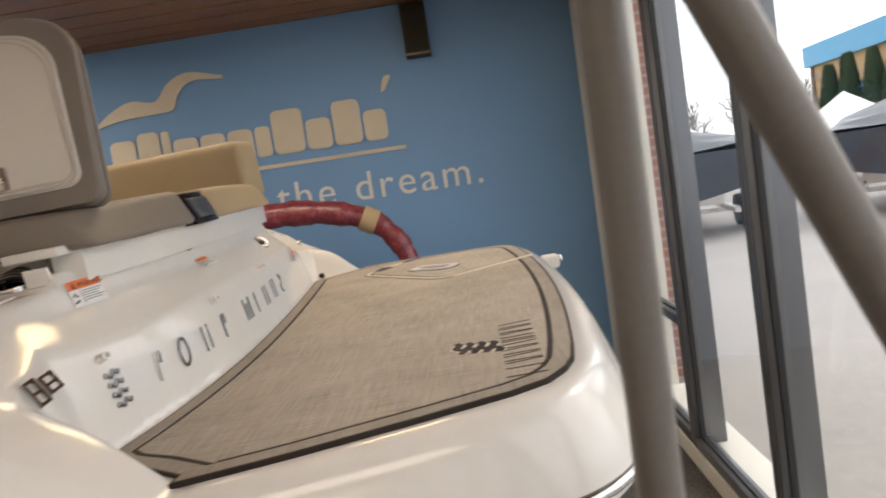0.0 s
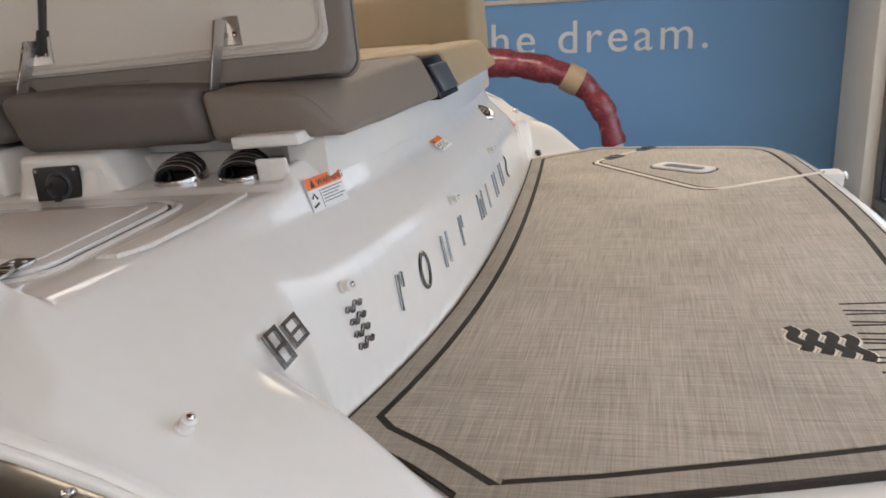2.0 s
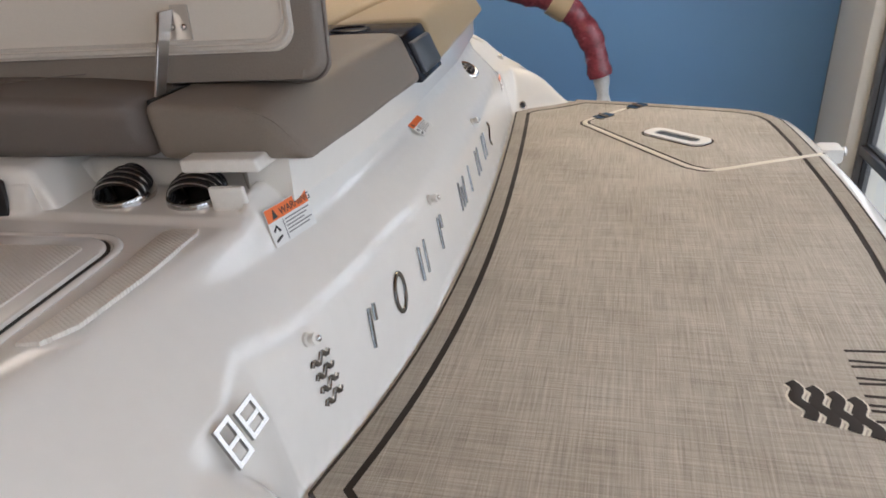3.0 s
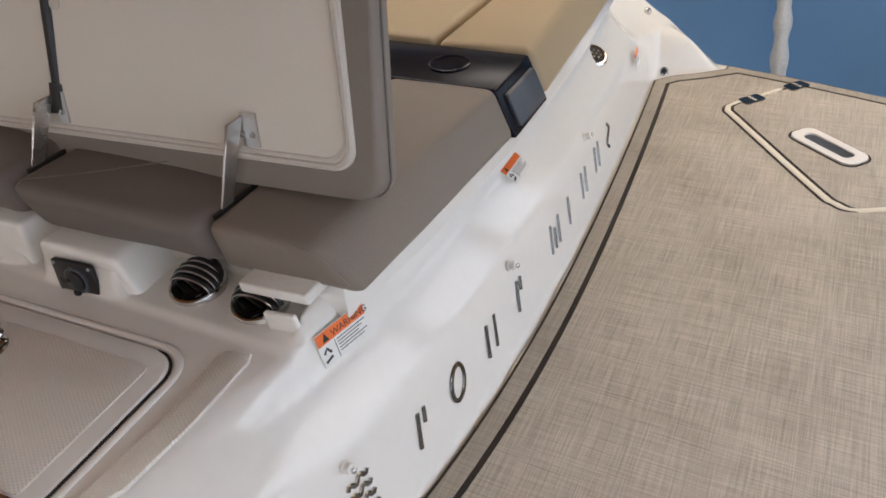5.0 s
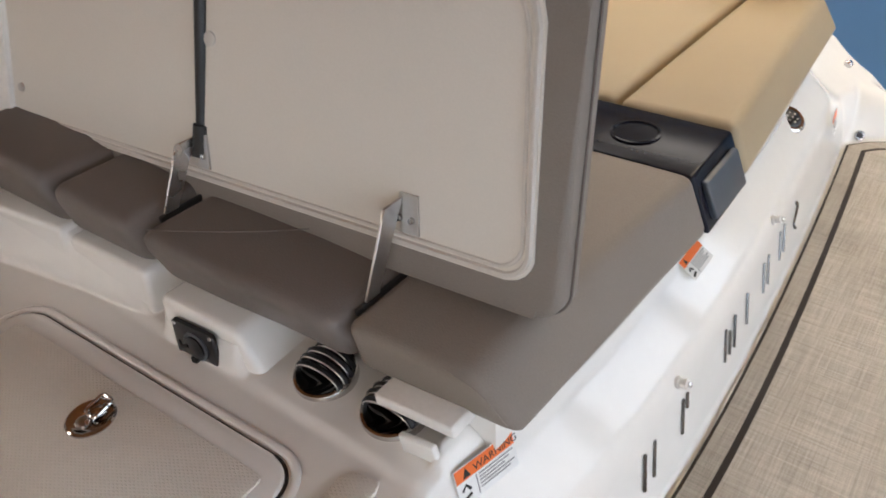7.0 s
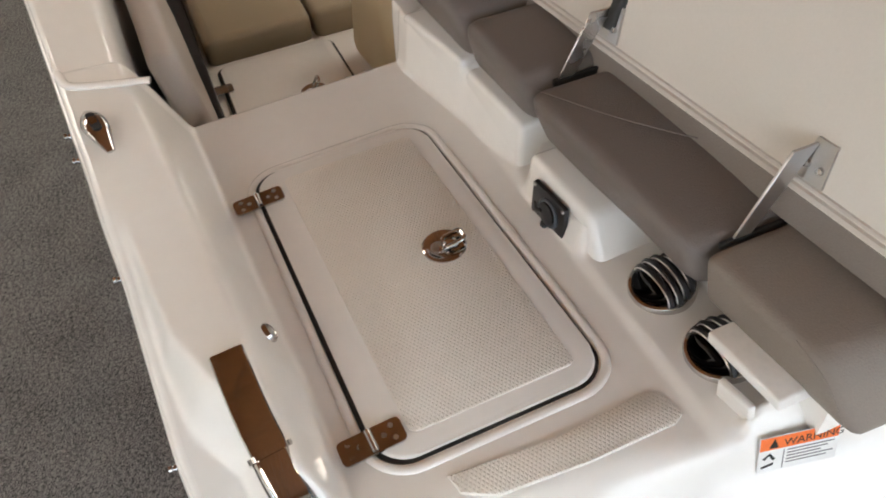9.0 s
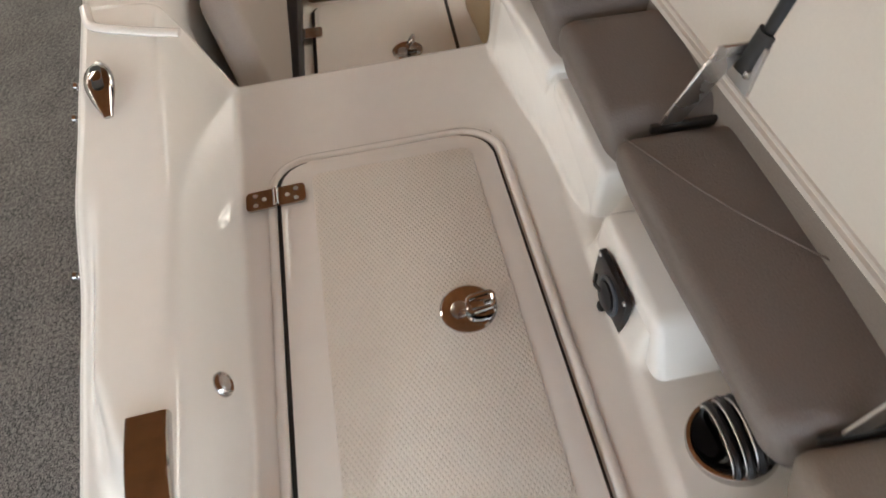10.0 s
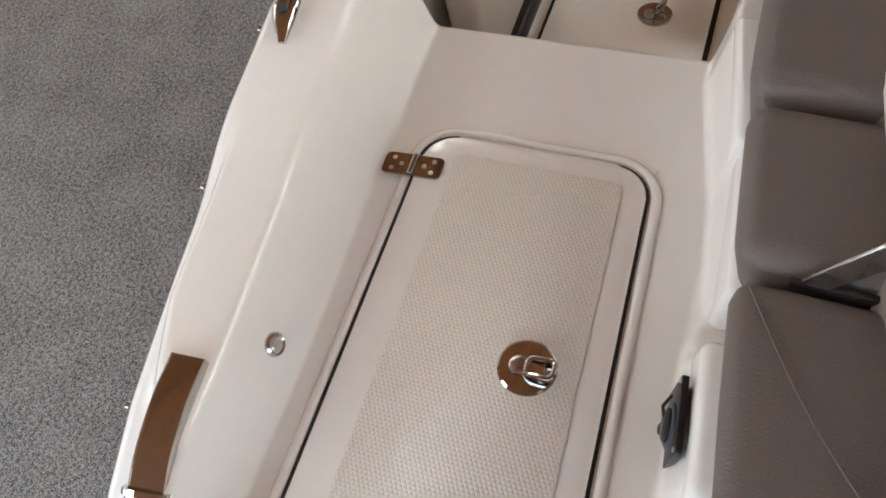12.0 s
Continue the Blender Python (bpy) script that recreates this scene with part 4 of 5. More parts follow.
# clamshell vents beside the seat base
def vent(x, y):
    m = frame_on((x, y, 1.422), (0, -0.18, 0.98), (1, 0.04, 0)) @ Matrix.Scale(0.86, 4)
    v = part("clamshell_vent", lathe([(0.053, -0.012), (0.053, 0.0), (0.051, 0.004), (0.047, 0.005), (0.043, 0.001), (0.020, -0.002), (0.001, -0.003)], m, 40), CHROME, boat, "chrome louvred clamshell vent")
    for k in range(5):
        yy = -0.014 + 0.0135 * k
        w = math.sqrt(0.046 ** 2 - yy ** 2)
        h = 0.027 * math.sqrt(max(0.2, 1 - ((yy - 0.016) / 0.05) ** 2))
        arc = [(w * math.cos(t), yy + 0.004 * math.sin(t), 0.002 + h * math.sin(t)) for t in np.linspace(0, math.pi, 17)]
        part("louvre", moved(tube(arc, 0.0056, 8), m), BLACK, v)
        part("louvre_lip", moved(tube([(q[0], q[1] - 0.0052, q[2] + 0.003) for q in arc], 0.0011, 6), m), STEEL, v)
    part("vent_back", moved(box(-0.03, 0.03, 0.018, 0.03, 0.0, 0.02, 0.004), m), BLACK, v)


vent(-0.908, 1.538)
vent(-0.788, 1.541)
br = part("seat_bracket", hexa([(-0.745, 1.505, 1.395), (-0.692, 1.512, 1.392), (-0.692, 1.522, 1.392), (-0.745, 1.515, 1.395), (-0.742, 1.495, 1.447), (-0.695, 1.503, 1.446), (-0.695, 1.513, 1.446), (-0.742, 1.505, 1.447)], 0.003), WHITEPL, boat, "white plastic seat bracket")
part("bracket_tray", hexa([(-0.785, 1.508, 1.462), (-0.672, 1.518, 1.462), (-0.672, 1.60, 1.462), (-0.785, 1.60, 1.462), (-0.785, 1.506, 1.482), (-0.674, 1.515, 1.482), (-0.674, 1.60, 1.482), (-0.785, 1.60, 1.482)], 0.004), WHITEPL, br)


part("seat_plinth", slab([(-1.66, 1.62), (-0.76, 1.62), (-0.72, 1.57), (-0.655, 1.575), (-0.632, 1.8), (-0.622, 2.15), (-0.635, 2.6), (-0.68, 3.05), (-1.66, 3.05)], 1.40, 1.476, 0.004), GEL, boat, "white moulded seat plinth")

# ---- upholstery ----
def cushion(name, c, r, material, label="", seam=None, bulge=0.006):
    bm = hexa(c, r, 5)
    bmesh.ops.subdivide_edges(bm, edges=[e for e in bm.edges if e.calc_length() > 0.1], cuts=5, use_grid_fill=True)
    lo = Vector([min(v.co[i] for v in bm.verts) for i in range(3)])
    hi = Vector([max(v.co[i] for v in bm.verts) for i in range(3)])
    for v in bm.verts:
        f = [(v.co[i] - lo[i]) / (hi[i] - lo[i]) for i in range(3)]
        v.co.z += bulge * math.sin(math.pi * f[0]) * math.sin(math.pi * f[1]) * f[2] + 0.0025 * noise.noise(v.co * 9)
        v.co.y += 0.0025 * noise.noise(v.co * 7 + Vector((5, 0, 0)))
    ob = part(name, bm, material, boat, label)
    if seam:
        part("seam", tube(smooth_line(seam, 6), 0.0009, 6), material, ob)
    return ob


cushion("aft_cushion", [(-0.838, 1.54, 1.468), (-0.606, 1.556, 1.466), (-0.583, 2.062, 1.466), (-0.838, 2.062, 1.468), (-0.838, 1.522, 1.556), (-0.672, 1.545, 1.540), (-0.622, 2.062, 1.562), (-0.838, 2.062, 1.558)], 0.016, VINYL_DK_LIT, "taupe vinyl sun pad cushion", [(-0.70, 1.537, 1.548), (-0.655, 1.543, 1.528), (-0.622, 1.548, 1.492)])
cushion("middle_cushion", [(-1.199, 1.515, 1.47), (-0.842, 1.54, 1.468), (-0.842, 2.062, 1.468), (-1.199, 2.062, 1.47), (-1.199, 1.472, 1.578), (-0.842, 1.505, 1.560), (-0.842, 2.062, 1.560), (-1.199, 2.062, 1.575)], 0.028, VINYL_DK, "taupe vinyl sun pad cushion", [(-1.185, 1.495, 1.578), (-1.07, 1.56, 1.580), (-0.95, 1.66, 1.5745)])
cushion("forward_cushion", [(-1.392, 1.485, 1.505), (-1.207, 1.50, 1.495), (-1.207, 2.062, 1.495), (-1.392, 2.062, 1.505), (-1.392, 1.462, 1.600), (-1.207, 1.474, 1.582), (-1.207, 2.062, 1.582), (-1.392, 2.062, 1.600)], 0.026, VINYL_DK, "taupe vinyl seat cushion")
cushion("front_cushion", [(-1.69, 1.47, 1.515), (-1.400, 1.482, 1.508), (-1.400, 2.0, 1.508), (-1.69, 2.0, 1.515), (-1.68, 1.455, 1.622), (-1.400, 1.458, 1.606), (-1.400, 2.0, 1.606), (-1.68, 2.0, 1.622)], 0.026, VINYL_DK, "taupe vinyl seat cushion")
cushion("corner_bolster", [(-2.16, 1.45, WELL), (-1.86, 1.47, WELL), (-1.86, 1.80, WELL), (-2.16, 1.80, WELL), (-2.12, 1.47, 1.43), (-1.90, 1.49, 1.45), (-1.90, 1.80, 1.45), (-2.12, 1.80, 1.43)], 0.05, VINYL_TAN, "tan vinyl corner bolster")
part("seat_gap_strap", box(-0.845, -0.839, 1.55, 1.66, 1.545, 1.5545, 0.002), RUBBER, boat)
part("seat_gap_strap", box(-1.2065, -1.1995, 1.53, 1.66, 1.562, 1.573, 0.002), RUBBER, boat)
# far pads share the taupe vinyl; tan here stands for warm ceiling light
cushion("far_cushion", [(-0.838, 2.25, 1.468), (-0.590, 2.25, 1.466), (-0.645, 3.06, 1.466), (-0.838, 3.06, 1.468), (-0.838, 2.25, 1.556), (-0.628, 2.25, 1.560), (-0.69, 3.02, 1.556), (-0.838, 3.02, 1.558)], 0.018, VINYL_TAN, "taupe sun pad cushion, coloured tan for the warm light on it")
cushion("far_cushion", [(-2.0, 2.25, 1.47), (-0.846, 2.25, 1.468), (-0.846, 3.06, 1.468), (-2.0, 3.06, 1.47), (-2.0, 2.25, 1.575), (-0.846, 2.25, 1.560), (-0.846, 3.06, 1.560), (-2.0, 3.06, 1.575)], 0.02, VINYL_TAN, "taupe sun pad cushion, coloured tan for the warm light on it")
cushion("far_backrest", [(-2.2, 2.98, 1.50), (-0.70, 2.95, 1.50), (-0.70, 3.22, 1.50), (-2.2, 3.22, 1.50), (-2.2, 3.0, 1.74), (-0.70, 2.98, 1.735), (-0.70, 3.20, 1.735), (-2.2, 3.2, 1.74)], 0.03, VINYL_TAN, "tan vinyl side bolster")
con = part("drink_console", hexa([(-1.5, 2.066, 1.46), (-0.585, 2.066, 1.46), (-0.588, 2.246, 1.46), (-1.5, 2.246, 1.46), (-1.5, 2.066, 1.552), (-0.626, 2.066, 1.552), (-0.63, 2.246, 1.552), (-1.5, 2.246, 1.552)], 0.006), NAVY, boat, "glossy black drink holder console")
part("console_end", hexa([(-0.597, 2.09, 1.475), (-0.583, 2.09, 1.475), (-0.583, 2.225, 1.475), (-0.597, 2.225, 1.475), (-0.62, 2.09, 1.535), (-0.609, 2.09, 1.535), (-0.609, 2.225, 1.535), (-0.62, 2.225, 1.535)], 0.004), GREYPLASTIC, con)
for cx in (-0.76, -0.98):
    part("drink_holder", lathe([(0.042, 0.0), (0.042, 0.003), (0.038, 0.004), (0.036, 0.001), (0.001, 0.0005)], Matrix.Translation((cx, 2.156, 1.552)), 28), NAVY, con)

# open sun pad lid: u runs forward along its lower edge, w up its slope
LO = Vector((-0.622, 1.655, 1.57))
LU = Vector((-1, -0.09, 0)).normalized()
LW = Vector((0, 0.281, 0.96)).normalized()
LN = LW.cross(LU).normalized()
if LN.y > 0:
    LN = -LN
LID = Matrix.Translation(LO) @ Matrix((LU, LW, LN)).transposed().to_4x4()


def lid_outline(d):
    pts = []
    L, Hh = 1.40, 0.445
    for cx, cy, r, a0, a1 in ((d + 0.03, d - 0.01 + 0.03, 0.03, 180, 270), (L - d - 0.05, d - 0.01 + 0.05, 0.05, 270, 360), (L - d - 0.07, Hh - d - 0.07, 0.07, 0, 90), (d + 0.11 + 0.03, Hh - d - 0.11, 0.11, 90, 180)):
        for k in range(8):
            a = radians(a0 + (a1 - a0) * k / 7)
            pts.append((cx + r * math.cos(a), cy + r * math.sin(a)))
    return pts


lid = part("sun_pad_lid", moved(slab(lid_outline(0.0), -0.05, 0.0, 0.014, 4), LID), VINYL, boat, "open sun pad lid, grey vinyl with cream liner")
part("lid_liner", moved(slab(lid_outline(0.040), -0.004, 0.006, 0.003, 2), LID), LINER, lid, "cream white lid liner")
for d, r in ((0.046, 0.0045), (0.055, 0.003)):
    part("liner_piping", moved(tube([(x, y, 0.006) for x, y in lid_outline(d)], r, 6, True), LID), PIPING, lid)
part("lid_seam", moved(tube([(x, y, -0.028) for x, y in inset(lid_outline(0.0), -0.0015)], 0.002, 6, True), LID), VINYL_DK, lid)
part("liner_frame", moved(ringslab(rrect(1.035, 1.345, 0.02, 0.38, 0.03), rrect(1.07, 1.31, 0.05, 0.35, 0.012), 0.004, 0.016), LID), WHITEPL, lid)
part("liner_recess", moved(slab(rrect(1.07, 1.31, 0.05, 0.35, 0.012), 0.006, 0.0085), LID), NAVY, lid)
part("liner_screw", moved(lathe([(0.008, 0.0), (0.007, 0.004), (0.002, 0.005)], Matrix.Translation((1.01, 0.09, 0.006)), 14), LID), STEEL, lid)
part("liner_plug", moved(lathe([(0.011, 0.0), (0.010, 0.003), (0.002, 0.004)], Matrix.Translation((0.556, 0.235, 0.006)), 16), LID), PIPING, lid)
part("lid_grip", moved(tube([(0.20, 0.385, 0.012), (0.24, 0.372, 0.02), (0.30, 0.37, 0.02), (0.34, 0.385, 0.012)], 0.012, 10), LID), BLACK, lid)
# gas strut
sb, stp = Vector((-1.196, 1.623, 1.64)), Vector((-1.19, 1.70, 1.935))
strut = part("gas_strut", tube([sb + (stp - sb) * 0.1, stp], 0.0095, 14), BLACK, lid, "black gas strut")
part("strut_boot", tube([sb - (stp - sb) * 0.02, sb + (stp - sb) * 0.03, sb + (stp - sb) * 0.13], lambda t: 0.0165 - 0.003 * t, 16), RUBBER, lid)
part("strut_ball", tube([stp - (stp - sb) * 0.03, stp + (stp - sb) * 0.03], 0.016, 14), BLACK, lid)


def lid_bracket(x, y0, z0):
    """Bent stainless arm from the seat gap to the lid's liner."""
    q = LO + LU * ((LO.x - x) / -LU.x) + LW * 0.095 + LN * 0.009
    b = part("lid_bracket", hexa([(x - 0.002, y0 - 0.012, z0), (x + 0.002, y0 - 0.012, z0), (x + 0.002, y0 + 0.012, z0), (x - 0.002, y0 + 0.012, z0),
                                  (x - 0.002, q.y - 0.035, q.z), (x + 0.002, q.y - 0.035, q.z), (x + 0.002, q.y, q.z), (x - 0.002, q.y, q.z)], 0.0008, 1), STEEL, lid, "brushed steel lid arm")
    tab = slab([(0, 0), (0.042, 0), (0.034, 0.05), (0.008, 0.05)], 0, 0.004)
    part("bracket_tab", moved(tab, Matrix.Translation(q - LW * 0.045) @ Matrix((LU, LW, LN)).transposed().to_4x4() @ Matrix.Translation((-0.03, 0, -0.003))), STEEL, lid)
    for k in (0.012, 0.03):
        part("screw", moved(lathe([(0.005, 0.0), (0.004, 0.004), (0.001, 0.0045)], None, 12), Matrix.Translation(q - LW * 0.045) @ Matrix((LU, LW, LN)).transposed().to_4x4() @ Matrix.Translation((-k + 0.012, 0.018, 0.001))), CHROME, lid)


lid_bracket(-0.842, 1.576, 1.545)
lid_bracket(-1.203, 1.545, 1.562)

# ---- cockpit well ahead of the walkway ----
part("cockpit_bulkhead", box(-3.24, -3.17, 0.80, 3.62, 1.0, 1.78, 0.02), VINYL, boat, "grey vinyl forward bulkhead")
well = part("well_hatch", slab(rrect(-2.24, -1.70, 1.112, 1.415, 0.03), WELL - 0.002, WELL + 0.015, 0.006), GEL, boat, "cream hatch in the cockpit sole")
part("well_gap", ringslab(rrect(-2.25, -1.69, 1.102, 1.425, 0.036), rrect(-2.235, -1.705, 1.117, 1.41, 0.028), WELL - 0.002, WELL + 0.003), RUBBER, well, smooth=False)
wh = part("well_hinge", slab(rrect(-2.137, -2.097, 1.047, 1.127, 0.008), WELL + 0.015, WELL + 0.019), CHROME, well, "polished hinge", smooth=False)
for hx, hy in ((-2.127, 1.058), (-2.107, 1.058), (-2.127, 1.116), (-2.107, 1.116)):
    part("screw", lathe([(0.0036, 0), (0.0034, 0.0012), (0.001, 0.002)], Matrix.Translation((hx, hy, WELL + 0.0185)), 10), STEEL, well)
lift_latch(-2.0, 1.31, WELL + 0.016, well, 0, 60)
for y0, y1 in ((1.09, 1.385), (1.393, 1.72)):
    cushion("cockpit_seat", [(-2.88, y0, 1.12), (-2.275, y0, 1.12), (-2.275, y1, 1.12), (-2.88, y1, 1.12), (-2.88, y0, 1.235), (-2.25, y0, 1.222), (-2.25, y1, 1.222), (-2.88, y1, 1.235)], 0.022, VINYL_TAN_SHADED, "tan vinyl cockpit seat cushion", [(-2.80, y0 + 0.03, 1.2375), (-2.5, y0 + 0.025, 1.2345), (-2.27, y0 + 0.03, 1.2245)], 0.004)
# black plinth put in for the shadow below the seat cushions
part("seat_foot_shade", box(-2.88, -2.33, 1.10, 1.72, WELL - 0.01, 1.121, 0.008), BLACK, boat, "black plinth added for the shadow under the cockpit seat")
cushion("cockpit_backrest", [(-3.05, 1.06, 1.20), (-2.83, 1.08, 1.20), (-2.83, 2.0, 1.20), (-3.05, 2.0, 1.20), (-3.14, 1.08, 1.60), (-2.93, 1.10, 1.62), (-2.93, 2.0, 1.62), (-3.14, 2.0, 1.60)], 0.05, VINYL, "quilted grey vinyl backrest")
cushion("side_bolster", [(-2.5, 0.98, 1.16), (-1.70, 1.02, 1.16), (-1.70, 1.08, 1.16), (-2.5, 1.05, 1.16), (-2.6, 0.95, 1.56), (-1.72, 0.975, 1.49), (-1.72, 1.035, 1.49), (-2.6, 1.0, 1.56)], 0.022, VINYL_LIT, "grey vinyl side bolster, coloured lighter as if lit")
# added black box that darkens the sole's edge between side bolster and seats
part("well_dark_strip", box(-2.9, -1.68, 1.02, 1.082, WELL - 0.005, 1.20, 0.008), BLACK, boat)
part("gunwale_bead", tube(smooth_line([(-1.64, 0.845, float(sheer(-1.64)) + 0.004), (-1.595, 0.86, float(sheer(-1.6)) + 0.005), (-1.575, 0.90, float(sheer(-1.58)) + 0.006), (-1.555, 0.985, float(sheer(-1.56)) + 0.002)], 6), 0.008, 10, flat=0.6), GEL, boat, "raised gelcoat bead")
# stern light bracket on the far platform edge
sl = part("stern_fitting", box(0.37, 0.44, 2.98, 3.06, 1.0, 1.05, 0.012), WHITEPL, boat, "white stern fitting")
part("stern_knob", lathe([(0.014, 0), (0.014, 0.012), (0.006, 0.016)], frame_on((0.44, 3.02, 1.03), (1, -0.4, 0.3), (0, 1, 0)), 16), STEEL, sl)

# stern drive under the platform
dr = part("stern_drive", hexa([(-0.36, CY - 0.16, 0.62), (0.20, CY - 0.13, 0.62), (0.20, CY + 0.13, 0.62), (-0.36, CY + 0.16, 0.62), (-0.36, CY - 0.17, 0.86), (0.25, CY - 0.10, 0.80), (0.25, CY + 0.10, 0.80), (-0.36, CY + 0.17, 0.86)], 0.04, 4), WHITEPL, boat, "white stern drive housing")
part("drive_leg", hexa([(-0.08, CY - 0.05, 0.12), (0.16, CY - 0.04, 0.12), (0.16, CY + 0.04, 0.12), (-0.08, CY + 0.05, 0.12), (-0.12, CY - 0.09, 0.64), (0.17, CY - 0.07, 0.64), (0.17, CY + 0.07, 0.64), (-0.12, CY + 0.09, 0.64)], 0.02, 3), WHITEPL, dr)
part("cavitation_plate", slab(rrect(-0.12, 0.36, CY - 0.12, CY + 0.12, 0.05), 0.40, 0.415, 0.004), WHITEPL, dr)
for k in range(3):
    a = 2.094 * k + 0.4
    bl = [(0.22, CY + 0.03 * math.cos(a + q), 0.22 + 0.03 * math.sin(a + q)) for q in (-0.6, 0.6)]
    tip = [(0.26, CY + 0.17 * math.cos(a + q), 0.22 + 0.17 * math.sin(a + q)) for q in (0.5, -0.3)]
    pv = [*bl, *tip]
    part("propeller_blade", hexa(pv + [(x + 0.008, y, z) for x, y, z in pv], 0.003, 2), STEEL, dr)
part("propeller_hub", tube([(0.14, CY, 0.22), (0.24, CY, 0.22), (0.29, CY, 0.22)], lambda t: 0.045 - 0.02 * t, 16), STEEL, dr)

# cradle that carries the boat
cradle = thing("boat_cradle", "dark steel boat cradle under the hull", "cradle")
for cx in (-2.6, -1.0):
    part("crossbeam", box(cx - 0.06, cx + 0.06, 1.2, 3.3, 0.0, 0.3, 0.006), POST, cradle)
    for cy in (1.75, 2.75):
        part("bunk", box(cx - 0.15, cx + 0.15, cy - 0.06, cy + 0.06, 0.3, 0.9, 0.01), POST, cradle)

# ---------- outside ----------
solid("ground", (
    [(-300, -300, -0.02), (300, -300, -0.02), (300, 300, -0.02), (-300, 300, -0.02)], [], [(0, 1, 2, 3)]), PAVE, "pale worn asphalt car park", "ground", kind="structure", smooth=False)
solid("wall_outer", box(-9.2, 1.14, 6.42, 6.6, 0, 3.6), BRICK, "brick outer wall", "wall", kind="structure", smooth=False)
# brick return outside the first window
pier = solid("brick_pier", box(1.46, 1.64, 5.82, 6.4, -0.02, 3.6), MORTAR, "red brick outer pier with pale mortar", "wall", kind="structure", smooth=False)
solid("trim_outer", box(1.40, 1.47, 5.55, 5.80, 0, 3.4, 0.01), WHITEPL, "white painted outer trim", "trim", kind="structure")
for row in range(44):
    for k in range(2):
        x0 = 1.465 + k * 0.12 - (0.06 if row % 2 else 0)
        a, b = max(1.462, x0), min(1.638, x0 + 0.11)
        if b - a < 0.03:
            continue
        part("brick", box(a, b, 5.812, 5.86, 0.01 + row * 0.078, 0.076 + row * 0.078 - 0.008), BRICK, pier, smooth=False)
solid("grass_verge", box(2, 60, 33, 39, -0.02, 0.03), mat("grass", (0.10, 0.16, 0.04), 0.9, vary=0.3, scale=3, fine=40), "strip of green grass beyond the car park", "grass", kind="stuff", smooth=False)
solid("road", box(-40, 120, 39, 45, -0.01, 0.02), mat("road_grey", (0.30, 0.29, 0.28), 0.9, vary=0.1), "pale grey road", "road", kind="structure", smooth=False)

# neighbouring building
bd = thing("warehouse", "tan panelled warehouse with a blue fascia and stripe", "building")
TANP = mat("warehouse_tan", (0.50, 0.33, 0.16), 0.7, vary=0.06, scale=0.5)
BLUEP = mat("warehouse_blue", (0.10, 0.36, 0.58), 0.5, vary=0.05, scale=0.5)
part("wall", box(25, 40, 20, 54, 0, 6.3), TANP, bd, smooth=False)
part("fascia", box(24.6, 40.4, 19.6, 54.4, 6.3, 7.7), BLUEP, bd, "blue metal fascia", smooth=False)
part("stripe", box(24.93, 24.99, 20, 50, 3.3, 4.5), BLUEP, bd, smooth=False)
for k in range(9):
    part("pilaster", box(24.8, 24.95, 53.7 - 4 * k, 53.95 - 4 * k, 0, 6.3), mat("warehouse_post", (0.2, 0.14, 0.1), 0.7) if k == 0 else bpy.data.materials["warehouse_post"], bd, smooth=False)


def bare_tree(x, y, h, seed):
    rnd = random.Random(seed)
    t = thing("bare_tree", "leafless grey-brown tree on the far verge", "tree", pose(x, y, 0), "bare trees")
    bm = bmesh.new()

    def limb(p, d, length, r, depth):
        q = p + d * length
        mid = (p + q) / 2 + Vector((rnd.uniform(-1, 1), rnd.uniform(-1, 1), 0)) * length * 0.06
        tube([p, mid, q], lambda s: r * (1 - 0.4 * s), 5, bm=bm)
        if depth:
            for _ in range(rnd.choice((3, 4))):
                nd = (d + Vector((rnd.uniform(-0.8, 0.8), rnd.uniform(-0.8, 0.8), rnd.uniform(0, 0.6)))).normalized()
                limb(p + d * length * rnd.uniform(0.5, 1.0), nd, length * rnd.uniform(0.5, 0.75), r * 0.55, depth - 1)

    limb(Vector((0, 0, 0)), Vector((0, 0, 1)), h * 0.4, h * 0.018, 3)
    part("trunk", bm, bpy.data.materials.get("bark") or mat("bark", (0.30, 0.27, 0.245), 0.9), t)
    return t


kinds = [bare_tree(4, 50, 6, 1), bare_tree(8, 52, 7.5, 2), bare_tree(12, 50, 6.5, 3)]
rnd = random.Random(7)
for k in range(44):
    src = kinds[k % 3]
    copy_thing(src, pose(-2 + k * 0.85 + rnd.uniform(-0.6, 0.6), rnd.uniform(46.5, 60), 0, 0, 0, rnd.uniform(0, 360)))

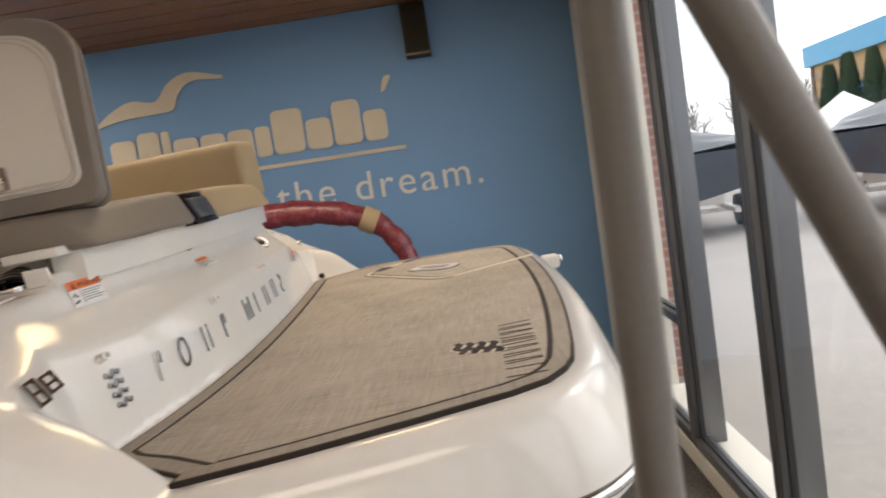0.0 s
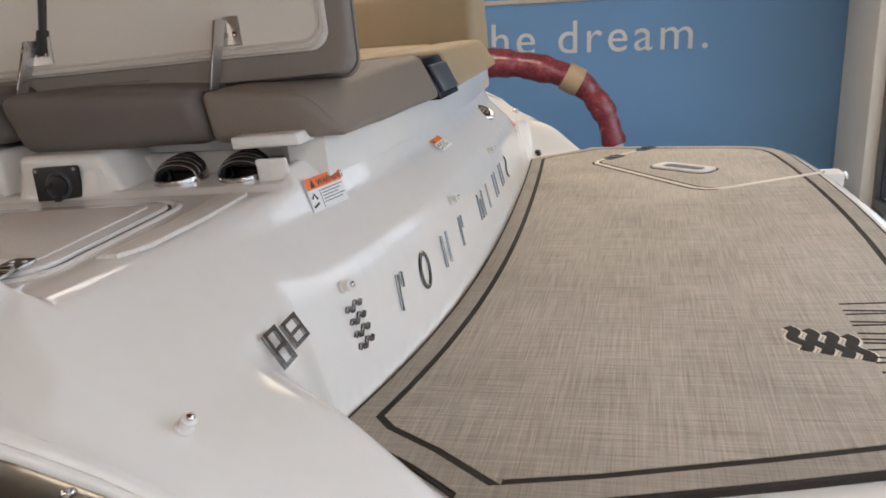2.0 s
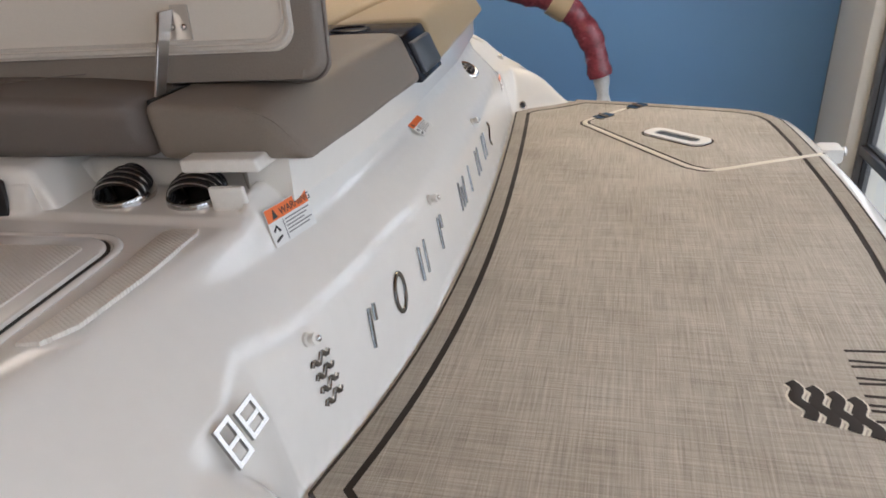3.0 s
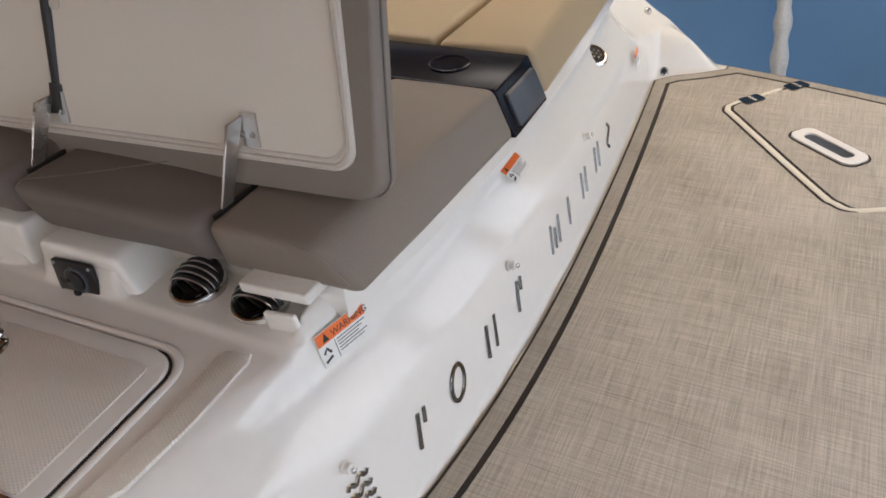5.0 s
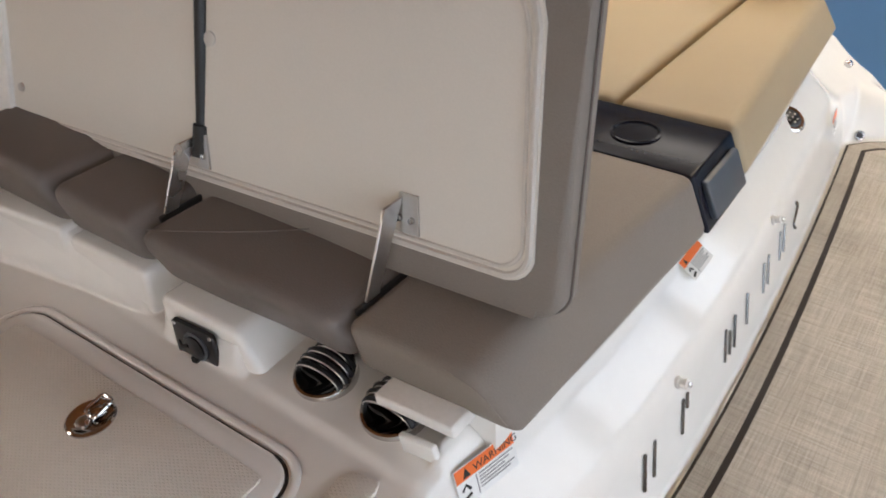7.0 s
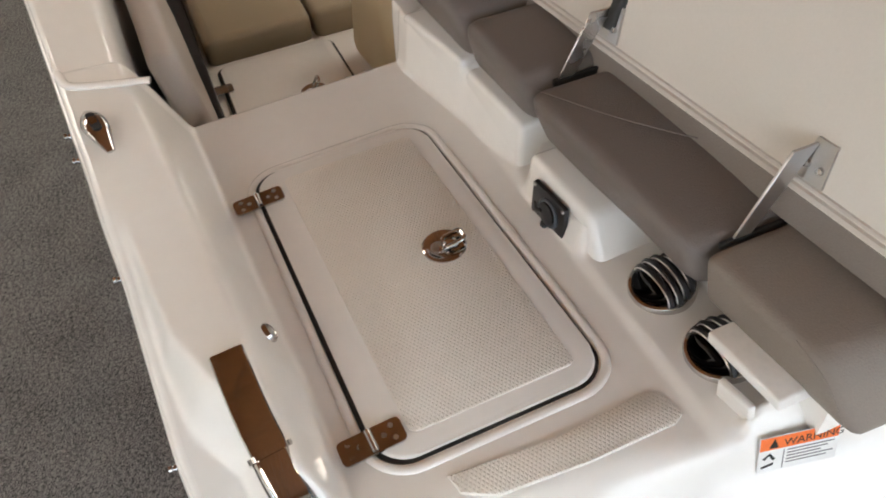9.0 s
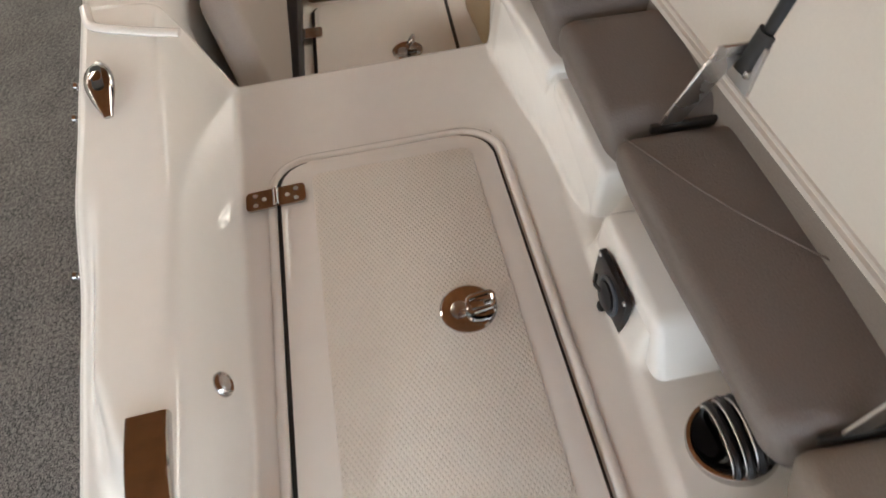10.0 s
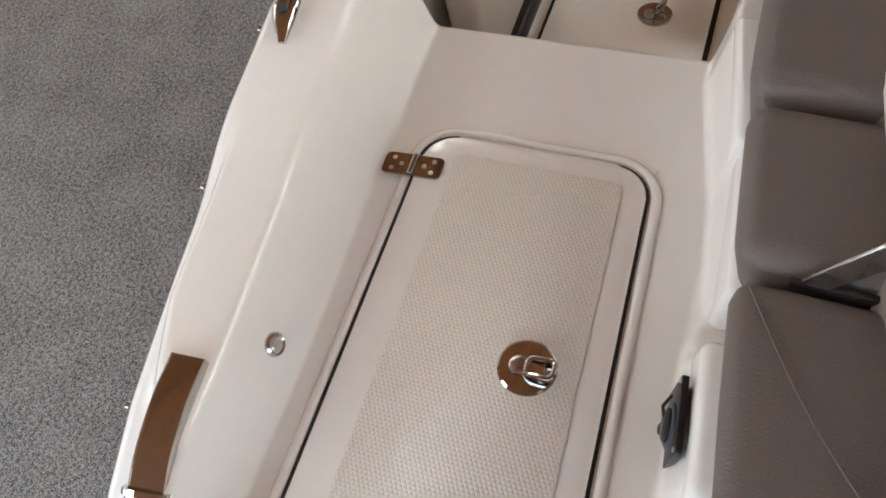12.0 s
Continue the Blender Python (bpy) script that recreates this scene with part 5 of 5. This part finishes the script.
# conifers by the warehouse


def conifer(x, y, h):
    t = thing("conifer", "dark green columnar conifer beside the warehouse", "tree", pose(x, y, 0), "conifers")
    part("trunk", tube([(0, 0, 0), (0, 0, 0.8)], 0.12, 8), bpy.data.materials["bark"], t)
    r2 = random.Random(int(x * 10))
    vs, fs = [], []
    for _ in range(2600):
        f = r2.random() ** 0.8
        a = r2.uniform(0, 6.283)
        rad = 0.95 * math.sin(math.pi * min(1, 0.12 + 0.88 * (1 - f))) ** 0.7 * r2.uniform(0.75, 1.05) * (1 - 0.55 * f)
        c = Vector((rad * math.cos(a), rad * math.sin(a), 0.3 + f * h))
        d = Vector((math.cos(a) * 0.5, math.sin(a) * 0.5, 1)) * r2.uniform(0.15, 0.3)
        s = Vector((-math.sin(a), math.cos(a), 0)) * 0.07
        b = len(vs)
        vs += [tuple(c - s), tuple(c + s), tuple(c + d)]
        fs.append((b, b + 1, b + 2))
    part("crown", (vs, [], fs), bpy.data.materials.get("conifer_green") or mat("conifer_green", (0.035, 0.07, 0.03), 0.8, vary=0.3), t, smooth=False)


for cx, cy, h in ((22.5, 46.5, 5.2), (22.8, 44.8, 5.6), (23.0, 42.5, 5.4), (23.2, 41.0, 4.6)):
    conifer(cx, cy, h)

TARP = mat("shrink_wrap", (0.80, 0.80, 0.79), 0.4, vary=0.06, scale=3, fine=20, bump=0.4)
DARKBOAT = mat("dark_hull", (0.03, 0.035, 0.045), 0.3)


def stored_boat(x, y, turn, hull_mat, cover_mat, label, length=6.5, rise=0.9):
    b = thing("stored_boat", label, "boat", pose(x, y, 0, 0, 0, turn), "stored boats")
    bm = bmesh.new()
    rows = []
    for i in range(13):
        f = i / 12
        w = 1.2 * (1 - max(0, (f - 0.45) / 0.55) ** 2.2) + 0.02
        px = -length / 2 + length * f
        rows.append([bm.verts.new(p) for p in ((px, 0, 0.75 + 0.5 * max(0, f - 0.6)), (px, w * 0.8, 0.95 + 0.4 * max(0, f - 0.6)), (px, w, 1.65 + 0.25 * f), (px, 0, 1.66 + 0.25 * f), (px, -w, 1.65 + 0.25 * f), (px, -w * 0.8, 0.95 + 0.4 * max(0, f - 0.6)))])
    for a, c in zip(rows, rows[1:]):
        for k in range(6):
            bm.faces.new((a[k], a[(k + 1) % 6], c[(k + 1) % 6], c[k]))
    bm.faces.new(rows[0])
    bm.faces.new(rows[-1][::-1])
    part("hull", bm, hull_mat, b)
    bm = bmesh.new()
    rows = []
    for i in range(13):
        f = i / 12
        w = 1.22 * (1 - max(0, (f - 0.45) / 0.55) ** 2.2) + 0.03
        px = -length / 2 + length * f
        top = 1.7 + 0.25 * f + rise * math.sin(math.pi * min(1, f * 1.05)) ** 0.7
        rows.append([bm.verts.new(p) for p in ((px, -w, 1.62 + 0.25 * f), (px, -w * 0.75, (top + 1.75) / 2 + 0.05), (px, 0.1 * math.sin(i), top + 0.06 * math.sin(i * 2.3)), (px, w * 0.75, (top + 1.75) / 2), (px, w, 1.62 + 0.25 * f))])
    for a, c in zip(rows, rows[1:]):
        for k in range(4):
            bm.faces.new((a[k], a[k + 1], c[k + 1], c[k]))
    part("cover", bm, cover_mat, b)
    part("trailer_frame", join(box(-length / 2, length / 2 + 1.2, -0.7, -0.6, 0.45, 0.55), box(-length / 2, length / 2 + 1.2, 0.6, 0.7, 0.45, 0.55), box(-1.2, -1.1, -1.1, 1.1, 0.35, 0.45), box(length / 2 - 1, length / 2 - 0.9, -0.7, 0.7, 0.45, 0.8), box(-1.5, -1.3, -0.65, 0.65, 0.55, 0.9)), STEEL, b, smooth=False)
    for wx in (-1.6, -0.8):
        for wy in (-1.05, 1.05):
            wb = lathe([(0.2, -0.11), (0.32, -0.1), (0.34, -0.05), (0.34, 0.05), (0.32, 0.1), (0.2, 0.11)], Matrix.Translation((wx, wy, 0.34)) @ pose(0, 0, 0, 90), 20)
            part("wheel", wb, RUBBER, b)
    return b


stored_boat(13.0, 26.0, 60, WHITEPL, TARP, "boat on a trailer under white shrink wrap", 7.5, 1.1)
stored_boat(9.4, 16.6, 60, DARKBOAT, DARKBOAT, "dark covered boat on a trailer", 6.0, 0.4)
stored_boat(5.8, 26.5, 95, WHITEPL, mat("red_cover", (0.55, 0.06, 0.09), 0.5), "boat on a trailer under a red cover", 6.0, 0.5)
stored_boat(5.0, 17.5, 80, DARKBOAT, DARKBOAT, "dark covered boat on a trailer", 6.0, 0.35)
stored_boat(8.5, 30.0, 60, WHITEPL, TARP, "boat on a trailer under white shrink wrap", 7.0, 1.0)
